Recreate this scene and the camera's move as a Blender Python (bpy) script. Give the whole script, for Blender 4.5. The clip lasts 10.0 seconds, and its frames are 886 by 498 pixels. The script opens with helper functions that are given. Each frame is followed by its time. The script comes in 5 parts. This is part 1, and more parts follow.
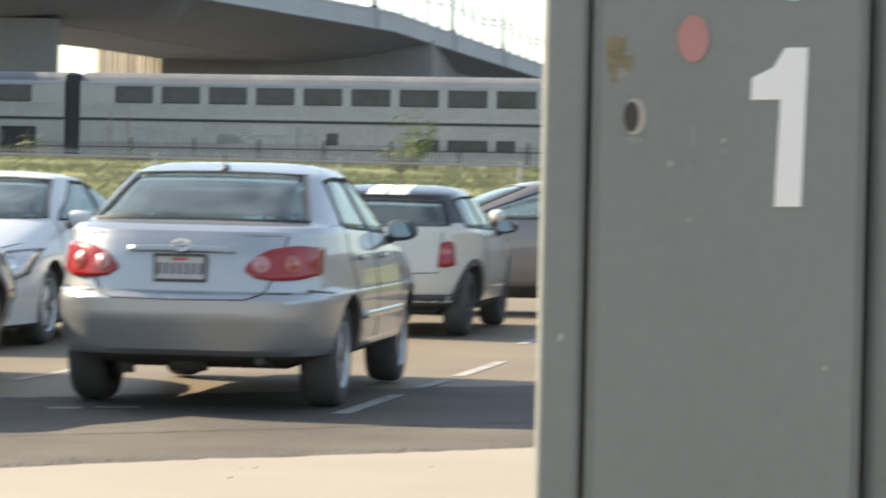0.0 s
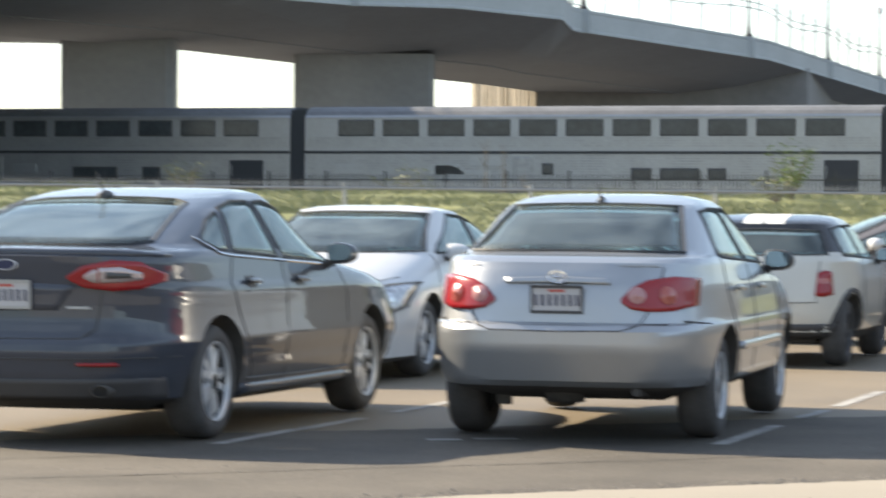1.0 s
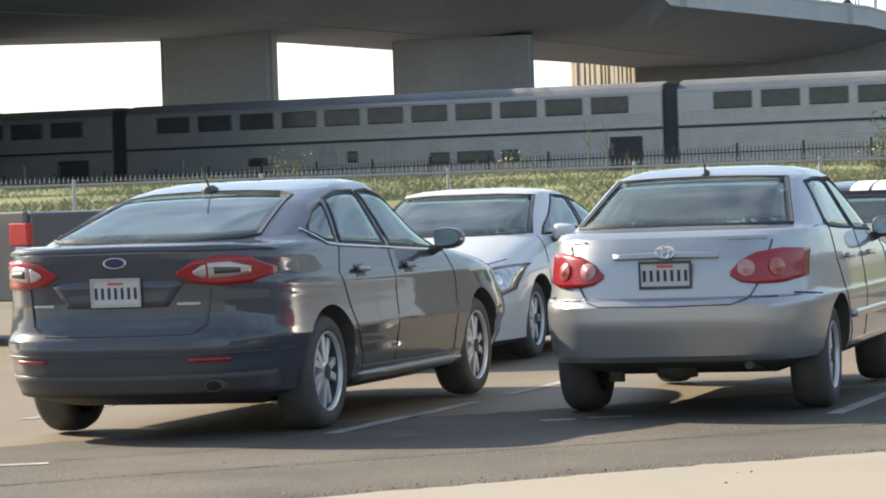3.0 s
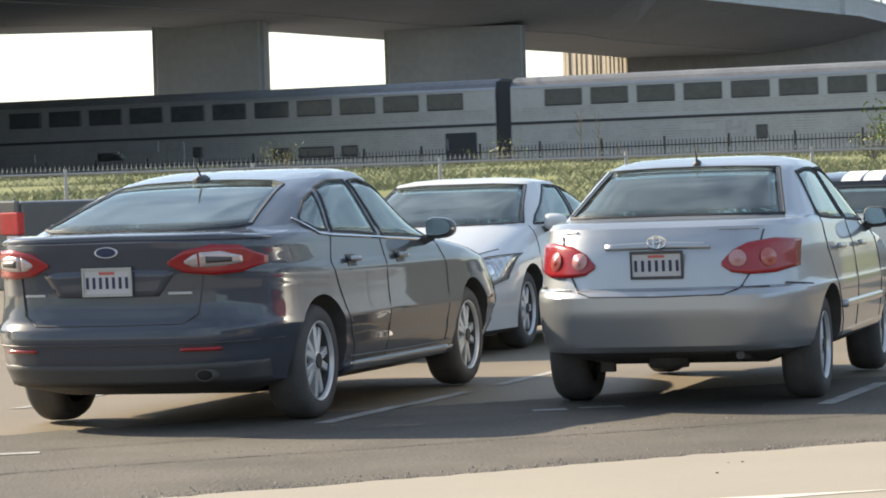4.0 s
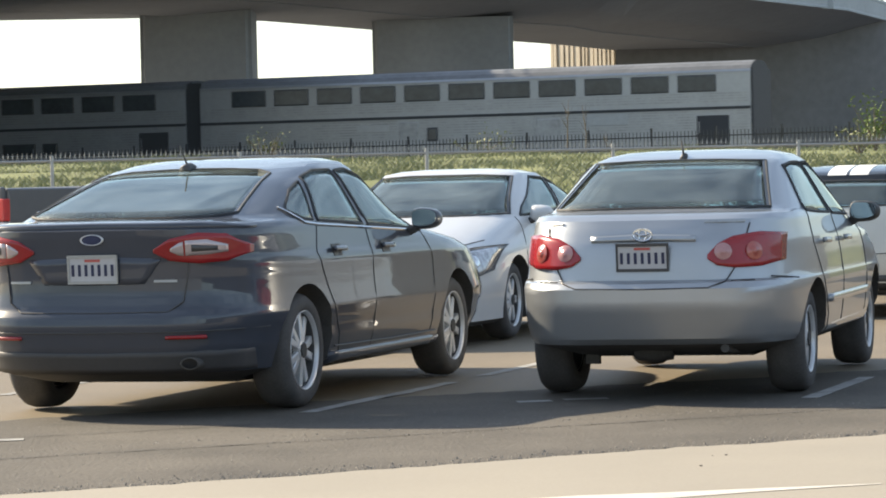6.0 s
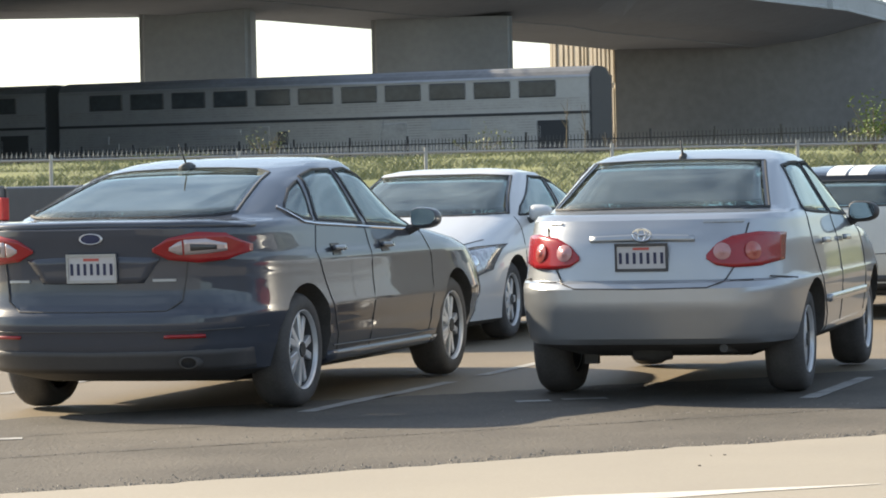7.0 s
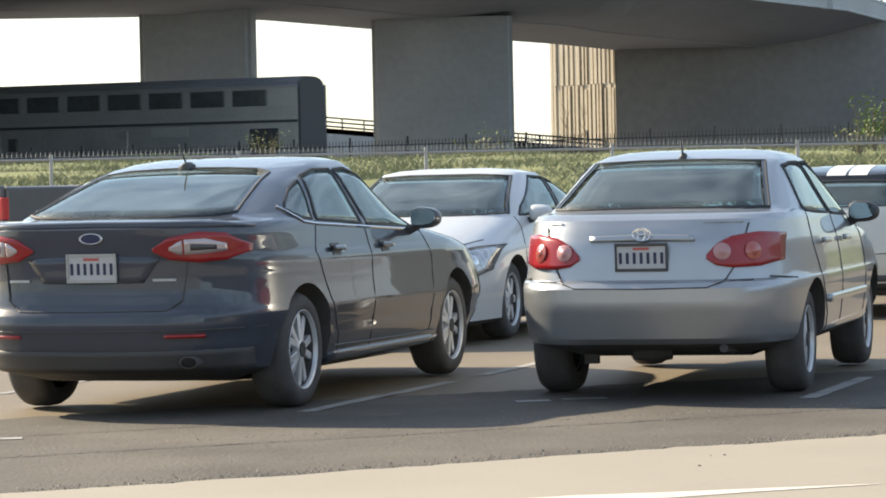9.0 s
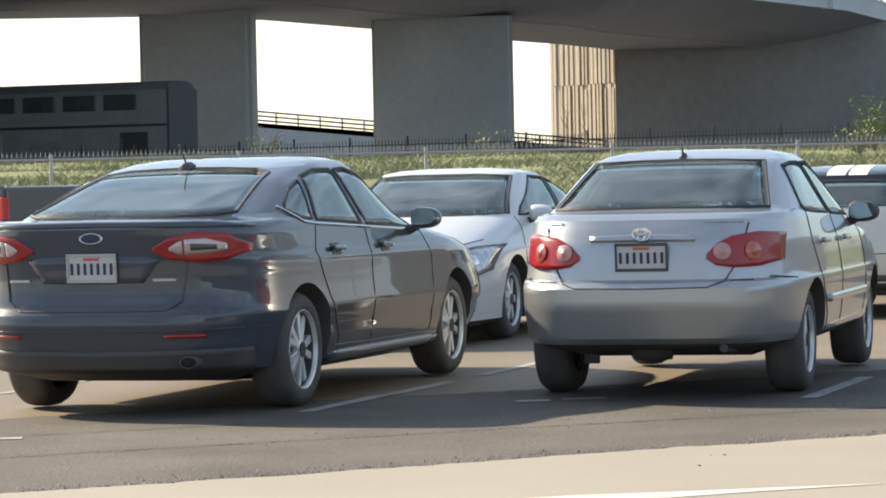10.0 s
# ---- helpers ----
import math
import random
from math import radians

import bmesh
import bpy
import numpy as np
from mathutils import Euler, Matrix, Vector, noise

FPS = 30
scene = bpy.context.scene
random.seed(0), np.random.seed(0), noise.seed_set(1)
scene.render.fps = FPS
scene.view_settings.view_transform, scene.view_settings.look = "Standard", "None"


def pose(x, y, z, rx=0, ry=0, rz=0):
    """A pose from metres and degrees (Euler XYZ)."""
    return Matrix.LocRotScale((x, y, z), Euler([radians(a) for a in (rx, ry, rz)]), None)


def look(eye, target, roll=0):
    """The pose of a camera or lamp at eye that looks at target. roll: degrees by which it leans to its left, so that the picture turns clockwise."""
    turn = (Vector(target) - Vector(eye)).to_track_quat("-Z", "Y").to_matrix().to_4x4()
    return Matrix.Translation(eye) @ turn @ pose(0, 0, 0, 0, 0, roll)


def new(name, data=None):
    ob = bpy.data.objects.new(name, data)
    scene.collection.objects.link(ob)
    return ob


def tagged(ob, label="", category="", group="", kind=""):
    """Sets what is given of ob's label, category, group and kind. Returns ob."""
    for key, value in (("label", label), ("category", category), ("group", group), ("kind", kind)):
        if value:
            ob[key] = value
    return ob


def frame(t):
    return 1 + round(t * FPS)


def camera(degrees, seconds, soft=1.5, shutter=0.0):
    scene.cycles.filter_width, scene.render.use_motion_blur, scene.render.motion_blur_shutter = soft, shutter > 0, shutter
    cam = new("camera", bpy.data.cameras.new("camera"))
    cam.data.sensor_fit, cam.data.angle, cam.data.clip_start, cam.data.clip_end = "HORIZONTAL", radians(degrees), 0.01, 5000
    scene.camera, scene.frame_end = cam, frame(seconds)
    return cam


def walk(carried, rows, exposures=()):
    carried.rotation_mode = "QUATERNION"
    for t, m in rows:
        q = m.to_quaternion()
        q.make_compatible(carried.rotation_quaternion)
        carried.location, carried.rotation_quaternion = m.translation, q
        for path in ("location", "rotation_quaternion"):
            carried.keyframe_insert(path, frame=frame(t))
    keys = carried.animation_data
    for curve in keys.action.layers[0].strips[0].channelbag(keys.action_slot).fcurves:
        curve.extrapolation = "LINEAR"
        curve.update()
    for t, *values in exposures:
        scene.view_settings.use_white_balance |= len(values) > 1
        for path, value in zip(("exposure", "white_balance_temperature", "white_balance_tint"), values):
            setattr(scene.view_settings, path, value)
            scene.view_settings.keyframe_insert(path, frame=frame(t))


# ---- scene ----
EYE = (0.0, 0.0, 1.229)
cam = camera(17.02, 10.0, soft=1.85, shutter=0.4)


def aim(yaw, tilt, roll):
    y, p = radians(yaw), radians(tilt)
    way = Vector((math.sin(y) * math.cos(p), math.cos(y) * math.cos(p), math.sin(p)))
    return look(EYE, Vector(EYE) + way * 10, roll)


walk(cam, [
    (0, aim(8.894, -0.905, 1.240)), (0.2, aim(7.217, -1.172, 1.256)), (0.3, aim(6.509, -1.230, 1.264)), (0.5, aim(4.950, -1.439, 1.279)), 
    (0.7, aim(3.727, -0.901, 0.989)), (0.8, aim(3.091, -0.730, 0.844)), (1, aim(1.623, -0.417, 0.553)), (1.2, aim(0.271, 0.099, -0.167)), 
    (1.3, aim(0.114, 0.369, -0.527)), (1.5, aim(-0.088, -0.128, -1.247)), (1.7, aim(-0.757, -0.086, -1.831)), (1.8, aim(-0.839, -0.093, -2.123)), 
    (2, aim(-0.744, 0.387, -2.707)), (2.2, aim(-0.716, 0.352, -2.817)), (2.5, aim(-0.732, 0.513, -2.981)), (2.7, aim(-0.577, -0.019, -2.555)), 
    (3, aim(-0.445, -0.727, -1.916)), (3.2, aim(-0.300, -0.769, -1.900)), (4.3, aim(-0.274, -0.962, -1.812)), (4.5, aim(-0.238, -0.957, -1.796)), 
    (5, aim(-0.112, -0.973, -1.794)), (5.5, aim(-0.068, -1.097, -1.472)), (7, aim(-0.000, -1.128, -1.214)), (7.5, aim(0.000, -1.128, -1.189)), 
    (10, aim(-0.001, -1.132, -1.198))], exposures=[(0.0, 1.23, 6980, 9), (1.0, 1.23, 6750, 10), (1.7, 1.15, 6650, 10), (2.5, 1.05, 6680, 10), (4.5, 1.01, 6740, 9), (10.0, 1.01, 6740, 9)])

# ---- light ----
SUN_WAY = Vector((-0.842, 0.54, 1.0 * 0.595)).normalized()      # towards the sun
world = bpy.data.worlds.new("sky")
scene.world = world
world.use_nodes = True
wn = world.node_tree
sky = wn.nodes.new("ShaderNodeTexSky")
sky.sky_type, sky.sun_disc = "NISHITA", False
sky.sun_elevation = math.asin(SUN_WAY.z)
sky.sun_rotation = math.atan2(SUN_WAY.x, SUN_WAY.y)
sky.dust_density, sky.air_density, sky.altitude = 0.8, 1.0, 0
haze = wn.nodes.new("ShaderNodeMixRGB")          # thin white high haze over the blue
haze.blend_type = "ADD"
haze.inputs[0].default_value = 1.0
haze.inputs[2].default_value = (1.3, 1.46, 1.66, 1)
wn.links.new(sky.outputs[0], haze.inputs[1])
# drifts of thin cloud all round the sky
sky_co, sky_map, cloud, cloud_range, cloud_mix = (wn.nodes.new("ShaderNode" + k) for k in ("TexCoord", "Mapping", "TexNoise", "MapRange", "VectorMath"))
sky_map.inputs["Scale"].default_value = (1.0, 1.6, 3.6)
sky_map.inputs["Rotation"].default_value = (0.12, 0.08, 0.7)
cloud.inputs["Scale"].default_value, cloud.inputs["Detail"].default_value, cloud.inputs["Roughness"].default_value, cloud.inputs["Distortion"].default_value = 3.4, 7, 0.62, 0.6
cloud_range.inputs[1].default_value, cloud_range.inputs[2].default_value, cloud_range.inputs[3].default_value, cloud_range.inputs[4].default_value = 0.38, 0.68, 0.3, 2.3
cloud_mix.operation = "SCALE"
cloud_mix.inputs[0].default_value = haze.inputs[2].default_value[:3]
wn.links.new(sky_co.outputs["Generated"], sky_map.inputs["Vector"])
wn.links.new(sky_map.outputs[0], cloud.inputs["Vector"])
wn.links.new(cloud.outputs[0], cloud_range.inputs[0])
wn.links.new(cloud_range.outputs[0], cloud_mix.inputs["Scale"])
wn.links.new(cloud_mix.outputs[0], haze.inputs[2])
wn.links.new(haze.outputs[0], wn.nodes["Background"].inputs[0])
wn.nodes["Background"].inputs[1].default_value = 0.085
sun = new("sun", bpy.data.lights.new("sun", "SUN"))
sun.data.energy, sun.data.angle, sun.data.color = 5.0, radians(0.7), (1.0, 0.87, 0.68)
sun.matrix_world = look(SUN_WAY * 50, (0, 0, 0))


# ---- materials ----
def mat(name, color, rough=0.6, metal=0.0, spread=0.12, scale=6.0, fine=60.0, bump=0.0, coat=0.0, second=None, ior=1.45, piece=False):
    """A surface with variation at two scales, in metres of its own object."""
    m = bpy.data.materials.new(name)
    m.use_nodes = True
    t = m.node_tree
    b = t.nodes["Principled BSDF"]
    co = t.nodes.new("ShaderNodeTexCoord")
    big, small = t.nodes.new("ShaderNodeTexNoise"), t.nodes.new("ShaderNodeTexNoise")
    big.inputs["Scale"].default_value, small.inputs["Scale"].default_value = scale, fine
    big.inputs["Detail"].default_value = small.inputs["Detail"].default_value = 5
    for n in (big, small):
        t.links.new(co.outputs["Object"], n.inputs["Vector"])
    add = t.nodes.new("ShaderNodeMath")
    add.operation = "MULTIPLY_ADD"
    add.inputs[1].default_value = 0.6
    t.links.new(big.outputs[0], add.inputs[0])
    mul = t.nodes.new("ShaderNodeMath")
    mul.operation = "MULTIPLY"
    mul.inputs[1].default_value = 0.4
    t.links.new(small.outputs[0], mul.inputs[0])
    t.links.new(mul.outputs[0], add.inputs[2])
    fac = add
    if piece:
        oi = t.nodes.new("ShaderNodeObjectInfo")
        mx = t.nodes.new("ShaderNodeMath")
        mx.operation = "MULTIPLY_ADD"
        mx.inputs[1].default_value = 0.5
        t.links.new(oi.outputs["Random"], mx.inputs[0])
        hf = t.nodes.new("ShaderNodeMath")
        hf.operation = "MULTIPLY"
        hf.inputs[1].default_value = 0.5
        t.links.new(add.outputs[0], hf.inputs[0])
        t.links.new(hf.outputs[0], mx.inputs[2])
        fac = mx
    ramp = t.nodes.new("ShaderNodeValToRGB")
    e = ramp.color_ramp.elements
    e[0].position, e[1].position = 0.3, 0.7
    hi = second or tuple(min(1, c * (1 + spread)) for c in color)
    e[0].color = (*(c * (1 - spread) for c in color), 1)
    e[1].color = (*hi, 1)
    t.links.new(fac.outputs[0], ramp.inputs[0])
    t.links.new(ramp.outputs[0], b.inputs["Base Color"])
    rr = t.nodes.new("ShaderNodeMapRange")
    rr.inputs[3].default_value, rr.inputs[4].default_value = max(0.02, rough * 0.85), min(1, rough * 1.15)
    t.links.new(big.outputs[0], rr.inputs[0])
    t.links.new(rr.outputs[0], b.inputs["Roughness"])
    b.inputs["Metallic"].default_value = metal
    b.inputs["Coat Weight"].default_value = coat
    b.inputs["Coat Roughness"].default_value = 0.03
    b.inputs["IOR"].default_value = ior
    if bump:
        bp = t.nodes.new("ShaderNodeBump")
        bp.inputs["Strength"].default_value, bp.inputs["Distance"].default_value = 0.7, bump
        t.links.new(small.outputs[0], bp.inputs["Height"])
        t.links.new(bp.outputs[0], b.inputs["Normal"])
    return m


def glass_mat(name, tint, film=0.0):
    """Clear tinted glass with its reflection and a thin uneven film: dust and painted sky sheen."""
    m = bpy.data.materials.new(name)
    m.use_nodes = True
    t = m.node_tree
    t.nodes.remove(t.nodes["Principled BSDF"])
    tr, gl, mx, fr, df, m2, co, no, rp = (t.nodes.new("ShaderNode" + k) for k in ("BsdfTransparent", "BsdfGlossy", "MixShader", "Fresnel", "BsdfDiffuse", "MixShader", "TexCoord", "TexNoise", "MapRange"))
    tr.inputs[0].default_value = (*tint, 1)
    gl.inputs["Roughness"].default_value = 0.0
    gl.inputs[0].default_value = (0.9, 0.99, 0.97, 1)
    fr.inputs[0].default_value = 1.95
    df.inputs[0].default_value = (0.42, 0.5, 0.49, 1)
    no.inputs["Scale"].default_value, no.inputs["Detail"].default_value = 3.5, 6
    t.links.new(co.outputs["Object"], no.inputs["Vector"])
    rp.inputs[1].default_value, rp.inputs[2].default_value, rp.inputs[3].default_value, rp.inputs[4].default_value = 0.35, 0.7, film * 0.45, film * 1.6
    t.links.new(no.outputs[0], rp.inputs[0])
    t.links.new(rp.outputs[0], m2.inputs[0])
    t.links.new(tr.outputs[0], m2.inputs[1])
    t.links.new(df.outputs[0], m2.inputs[2])
    t.links.new(fr.outputs[0], mx.inputs[0])
    t.links.new(m2.outputs[0], mx.inputs[1])
    t.links.new(gl.outputs[0], mx.inputs[2])
    t.links.new(mx.outputs[0], t.nodes["Material Output"].inputs[0])
    return m


M = dict(
    asphalt=mat("worn asphalt", (0.1, 0.09, 0.076), 0.88, spread=0.5, scale=0.9, fine=45, bump=0.012),
    concrete_slab=mat("pale concrete slab", (0.31, 0.28, 0.23), 0.8, spread=0.1, scale=0.8, fine=60, bump=0.002),
    line=mat("worn white road paint", (0.32, 0.315, 0.3), 0.75, spread=0.45, scale=3, fine=30),
    bridge=mat("weathered grey concrete", (0.39, 0.42, 0.43), 0.8, spread=0.13, scale=0.25, fine=3, bump=0.01),
    # abutment colour lowered to carry the shade it stands in
    abutment=mat("shade-darkened abutment concrete", (0.21, 0.21, 0.208), 0.85, spread=0.2, scale=0.15, fine=2),
    # soffit darker than the parapet, with the shade under the deck put into its colour
    bridge_under=mat("shade-darkened concrete soffit", (0.25, 0.26, 0.275), 0.85, spread=0.12, scale=0.2, fine=2),
    pier=mat("board-marked concrete", (0.31, 0.325, 0.335), 0.85, spread=0.14, scale=0.3, fine=3, bump=0.01),
    ribwall=mat("tan ribbed concrete", (0.44, 0.385, 0.3), 0.85, spread=0.15, scale=0.5, fine=4),
    steel=mat("stainless steel", (0.36, 0.372, 0.39), 0.3, 0.55, spread=0.1, scale=0.5, fine=5),
    steel_worn=mat("dusty stainless steel", (0.34, 0.345, 0.35), 0.34, 0.5, spread=0.3, scale=0.9, fine=6),
    train_roof=mat("toned-down steel train roof", (0.17, 0.178, 0.19), 0.6, 0.2, spread=0.3, scale=0.4, fine=4),
    train_dark=mat("black train rubber", (0.045, 0.048, 0.052), 0.7),
    train_glass=mat("dark train window glass", (0.055, 0.063, 0.068), 0.12, spread=0.3, scale=1, fine=4),
    galv=mat("galvanised steel", (0.42, 0.43, 0.43), 0.5, 0.7),
    iron=mat("black painted iron", (0.04, 0.04, 0.043), 0.5),
    railing=mat("pale grey railing paint", (0.26, 0.285, 0.3), 0.5),
    grass=mat("dry green grass", (0.14, 0.17, 0.05), 0.8, spread=0.4, scale=0.4, fine=5, second=(0.3, 0.31, 0.12)),
    blade=mat("grass blades", (0.13, 0.155, 0.065), 0.7, spread=0.4, scale=0.5, fine=3, second=(0.33, 0.34, 0.17)),
    leaf=mat("green leaves", (0.09, 0.16, 0.03), 0.6, spread=0.35, scale=4, fine=20, second=(0.2, 0.27, 0.06)),
    bark=mat("grey bark", (0.16, 0.13, 0.1), 0.9, spread=0.3),
    gravel=mat("track ballast", (0.15, 0.145, 0.14), 0.95, spread=0.3, scale=3, fine=20, bump=0.03),
    post=mat("grey-green painted steel", (0.23, 0.245, 0.235), 0.38, spread=0.08, scale=5, fine=70, bump=0.0006),
    white=mat("white vinyl", (0.9, 0.9, 0.88), 0.5, spread=0.03),
    pink=mat("faded pink sticker", (0.5, 0.25, 0.23), 0.6, spread=0.12, scale=20),
    rust=mat("orange rust stain", (0.23, 0.195, 0.125), 0.9, spread=0.4, scale=40, fine=200),
    bluedisc=mat("pale blue sticker", (0.35, 0.6, 0.7), 0.5),
    pale=mat("bare worn metal", (0.45, 0.42, 0.38), 0.5, 0.3),
    slate=mat("dark slate metallic paint", (0.054, 0.062, 0.08), 0.35, 0.0, spread=0.06, fine=400, coat=1.0, ior=1.2),
    silver=mat("silver metallic paint", (0.39, 0.412, 0.435), 0.36, 0.68, spread=0.03, fine=120, coat=0.85),
    pearl=mat("white car paint", (0.62, 0.63, 0.635), 0.35, spread=0.03, coat=0.8),
    cream=mat("cream white car paint", (0.62, 0.61, 0.55), 0.35, spread=0.03, coat=0.8),
    charcoal=mat("dull charcoal paint", (0.075, 0.082, 0.095), 0.35, spread=0.08, coat=0.6),
    taupe=mat("warm grey metallic paint", (0.24, 0.22, 0.215), 0.35, 0.4, spread=0.06, coat=0.8),
    blackpaint=mat("gloss black paint", (0.012, 0.013, 0.015), 0.25, coat=0.8),
    trim=mat("black plastic trim", (0.066, 0.066, 0.068), 0.55),
    under=mat("dirty underbody", (0.078, 0.075, 0.071), 0.9, spread=0.3),
    tyre=mat("tyre rubber", (0.088, 0.085, 0.083), 0.85, spread=0.3, scale=8, fine=80),
    alloy=mat("silver alloy", (0.68, 0.69, 0.7), 0.35, 0.45, spread=0.08),
    chrome=mat("chrome", (0.75, 0.76, 0.77), 0.12, 1.0, spread=0.03),
    redlens=mat("red lamp lens", (0.3, 0.012, 0.016), 0.25, spread=0.15, coat=0.5),
    redbright=mat("red reflector", (0.5, 0.02, 0.025), 0.3, spread=0.3, fine=200, coat=0.6),
    clearlens=mat("pale lamp lens", (0.5, 0.43, 0.43), 0.2, 0.3, spread=0.15, fine=150, coat=1.0),
    pinklens=mat("pinkish lamp bulb", (0.42, 0.1, 0.08), 0.2, spread=0.15, coat=1.0),
    palepink=mat("pale pink lamp lens", (0.48, 0.25, 0.25), 0.2, spread=0.15, fine=150, coat=0.8),
    plate=mat("white plate", (0.5, 0.5, 0.51), 0.5, spread=0.05),
    plateink=mat("dark blue ink", (0.03, 0.035, 0.08), 0.6),
    platered=mat("faded red ink", (0.5, 0.12, 0.1), 0.6),
    seat=mat("grey seat cloth", (0.06, 0.06, 0.062), 0.9, spread=0.2),
    dash=mat("dark dashboard", (0.05, 0.05, 0.05), 0.8),
)
M["galv_dark"] = mat("dull dark alloy", (0.1, 0.1, 0.1), 0.45, 0.5)
M["stripe"] = mat("pale apron surface", (0.6, 0.57, 0.51), 0.7, spread=0.12, scale=9)
# kept dark so that the added east wall bounces little sun
M["cladding"] = mat("dark face of the unseen wall", (0.05, 0.054, 0.058), 0.8, spread=0.25, scale=0.5, fine=6)
M["headlamp"] = mat("silvered headlamp", (0.42, 0.43, 0.45), 0.2, 0.5, spread=0.6, scale=12, fine=40, coat=1.0)
M["mirrorglass"] = mat("mirror glass", (0.62, 0.68, 0.67), 0.05, 1.0, spread=0.02)
M["carglass"] = glass_mat("tinted car glass", (0.84, 0.88, 0.87), 0.16)
# stronger film here paints the bright sky that the side panes would reflect
M["sideglass"] = glass_mat("side window glass with painted sky sheen", (0.88, 0.92, 0.91), 0.3)


# ---- helpers of this scene ----
def mesh_ob(name, bm, material, smooth=False):
    me = bpy.data.meshes.new(name)
    bmesh.ops.recalc_face_normals(bm, faces=bm.faces)
    bm.to_mesh(me)
    bm.free()
    for m in (material if isinstance(material, (list, tuple)) else [material]):
        me.materials.append(m)
    if smooth:
        me.polygons.foreach_set("use_smooth", [True] * len(me.polygons))
    return new(name, me)


def part(name, bm, material, parent, label="", smooth=False):
    ob = mesh_ob(name, bm, material, smooth)
    ob.parent = parent
    return tagged(ob, label)


def empty(name, m=None):
    ob = new(name)
    ob.empty_display_size = 0.3
    if m is not None:
        ob.matrix_world = m
    return ob


def box(bm, x0, y0, z0, x1, y1, z1, m=None):
    v = [bm.verts.new((x, y, z)) for z in (z0, z1) for y in (y0, y1) for x in (x0, x1)]
    for f in ((0, 2, 3, 1), (4, 5, 7, 6), (0, 1, 5, 4), (2, 6, 7, 3), (0, 4, 6, 2), (1, 3, 7, 5)):
        bm.faces.new([v[i] for i in f])
    if m is not None:
        for w in v:
            w.co = m @ w.co
    return v


def bevel_box(x0, y0, z0, x1, y1, z1, r=0.01, seg=2):
    bm = bmesh.new()
    box(bm, x0, y0, z0, x1, y1, z1)
    bmesh.ops.bevel(bm, geom=bm.edges[:], offset=r, segments=seg, affect="EDGES", profile=0.5)
    return bm


def tube(bm, pts, r, n=6, closed=False):
    """A round bar along the points."""
    rings = []
    pts = [Vector(p) for p in pts]
    for i, p in enumerate(pts):
        a = pts[i - 1] if (i or closed) else p
        b = pts[(i + 1) % len(pts)] if (i + 1 < len(pts) or closed) else p
        d = (b - a).normalized()
        s = d.cross(Vector((0, 0, 1)))
        if s.length < 0.05:
            s = d.cross(Vector((1, 0, 0)))
        s.normalize()
        k = s.cross(d)
        rr = r[i] if isinstance(r, (list, tuple)) else r
        rings.append([bm.verts.new(p + rr * (math.cos(2 * math.pi * j / n) * s + math.sin(2 * math.pi * j / n) * k)) for j in range(n)])
    for i in range(len(rings) - (0 if closed else 1)):
        q = rings[(i + 1) % len(rings)]
        for j in range(n):
            bm.faces.new((rings[i][j], rings[i][(j + 1) % n], q[(j + 1) % n], q[j]))
    if not closed:
        bm.faces.new(rings[0][::-1])
        bm.faces.new(rings[-1])


def lathe(bm, prof, n=40, axis="x"):
    """Turns (radius, offset) pairs round the x axis."""
    rings = [[bm.verts.new((o, r * math.cos(2 * math.pi * j / n), r * math.sin(2 * math.pi * j / n))) for j in range(n)] for r, o in prof]
    for a, b in zip(rings, rings[1:]):
        for j in range(n):
            bm.faces.new((a[j], a[(j + 1) % n], b[(j + 1) % n], b[j]))
    return rings


def prism(bm, poly, d, m=None):
    """A flat polygon of (x, z) pairs, d thick along y."""
    a = [bm.verts.new((x, 0, z)) for x, z in poly]
    b = [bm.verts.new((x, d, z)) for x, z in poly]
    bm.faces.new(a)
    bm.faces.new(b[::-1])
    for i in range(len(a)):
        j = (i + 1) % len(a)
        bm.faces.new((a[i], b[i], b[j], a[j]))
    if m is not None:
        for w in a + b:
            w.co = m @ w.co


def lerp_table(rows, z):
    """Smooth values between rows keyed by their first number."""
    if z <= rows[0][0]:
        return rows[0][1:]
    for i in range(len(rows) - 1):
        if z <= rows[i + 1][0]:
            k = (z - rows[i][0]) / (rows[i + 1][0] - rows[i][0])
            return tuple(a + (b - a) * k for a, b in zip(rows[i][1:], rows[i + 1][1:]))
    return rows[-1][1:]


# ---- ground ----
random.seed(4)
BANK = [(48.2, 0.0), (50.0, 0.55), (56.0, 1.45), (75.0, 2.1), (94.0, 2.0), (106.0, 1.2), (3000.0, 1.2)]


def bank(y):
    return lerp_table(BANK, y)[0]


def rough_z(x, y):
    return 0.12 * noise.noise((x * 0.25, y * 0.25, 0)) + 0.05 * noise.noise((x * 0.9, y * 0.9, 3)) if 49.5 < y < 400 else 0


M["lot"] = mat("sun-bleached pale paving", (0.185, 0.152, 0.108), 0.65, spread=0.25, scale=0.6, fine=30, bump=0.004)
bm = bmesh.new()
xs = [-3000, -600, -200, -60] + [-40 + 2 * i for i in range(46)] + [70, 200, 600, 3000]
ys = [-3000, -200, -20, 10, 30, 48.2, 48.8, 50, 52, 54, 56] + [58 + 2 * i for i in range(26)] + [118, 130, 150, 200, 300, 600, 1500, 3000]
grid = [[bm.verts.new((x, y, bank(y) + rough_z(x, y))) for x in xs] for y in ys]
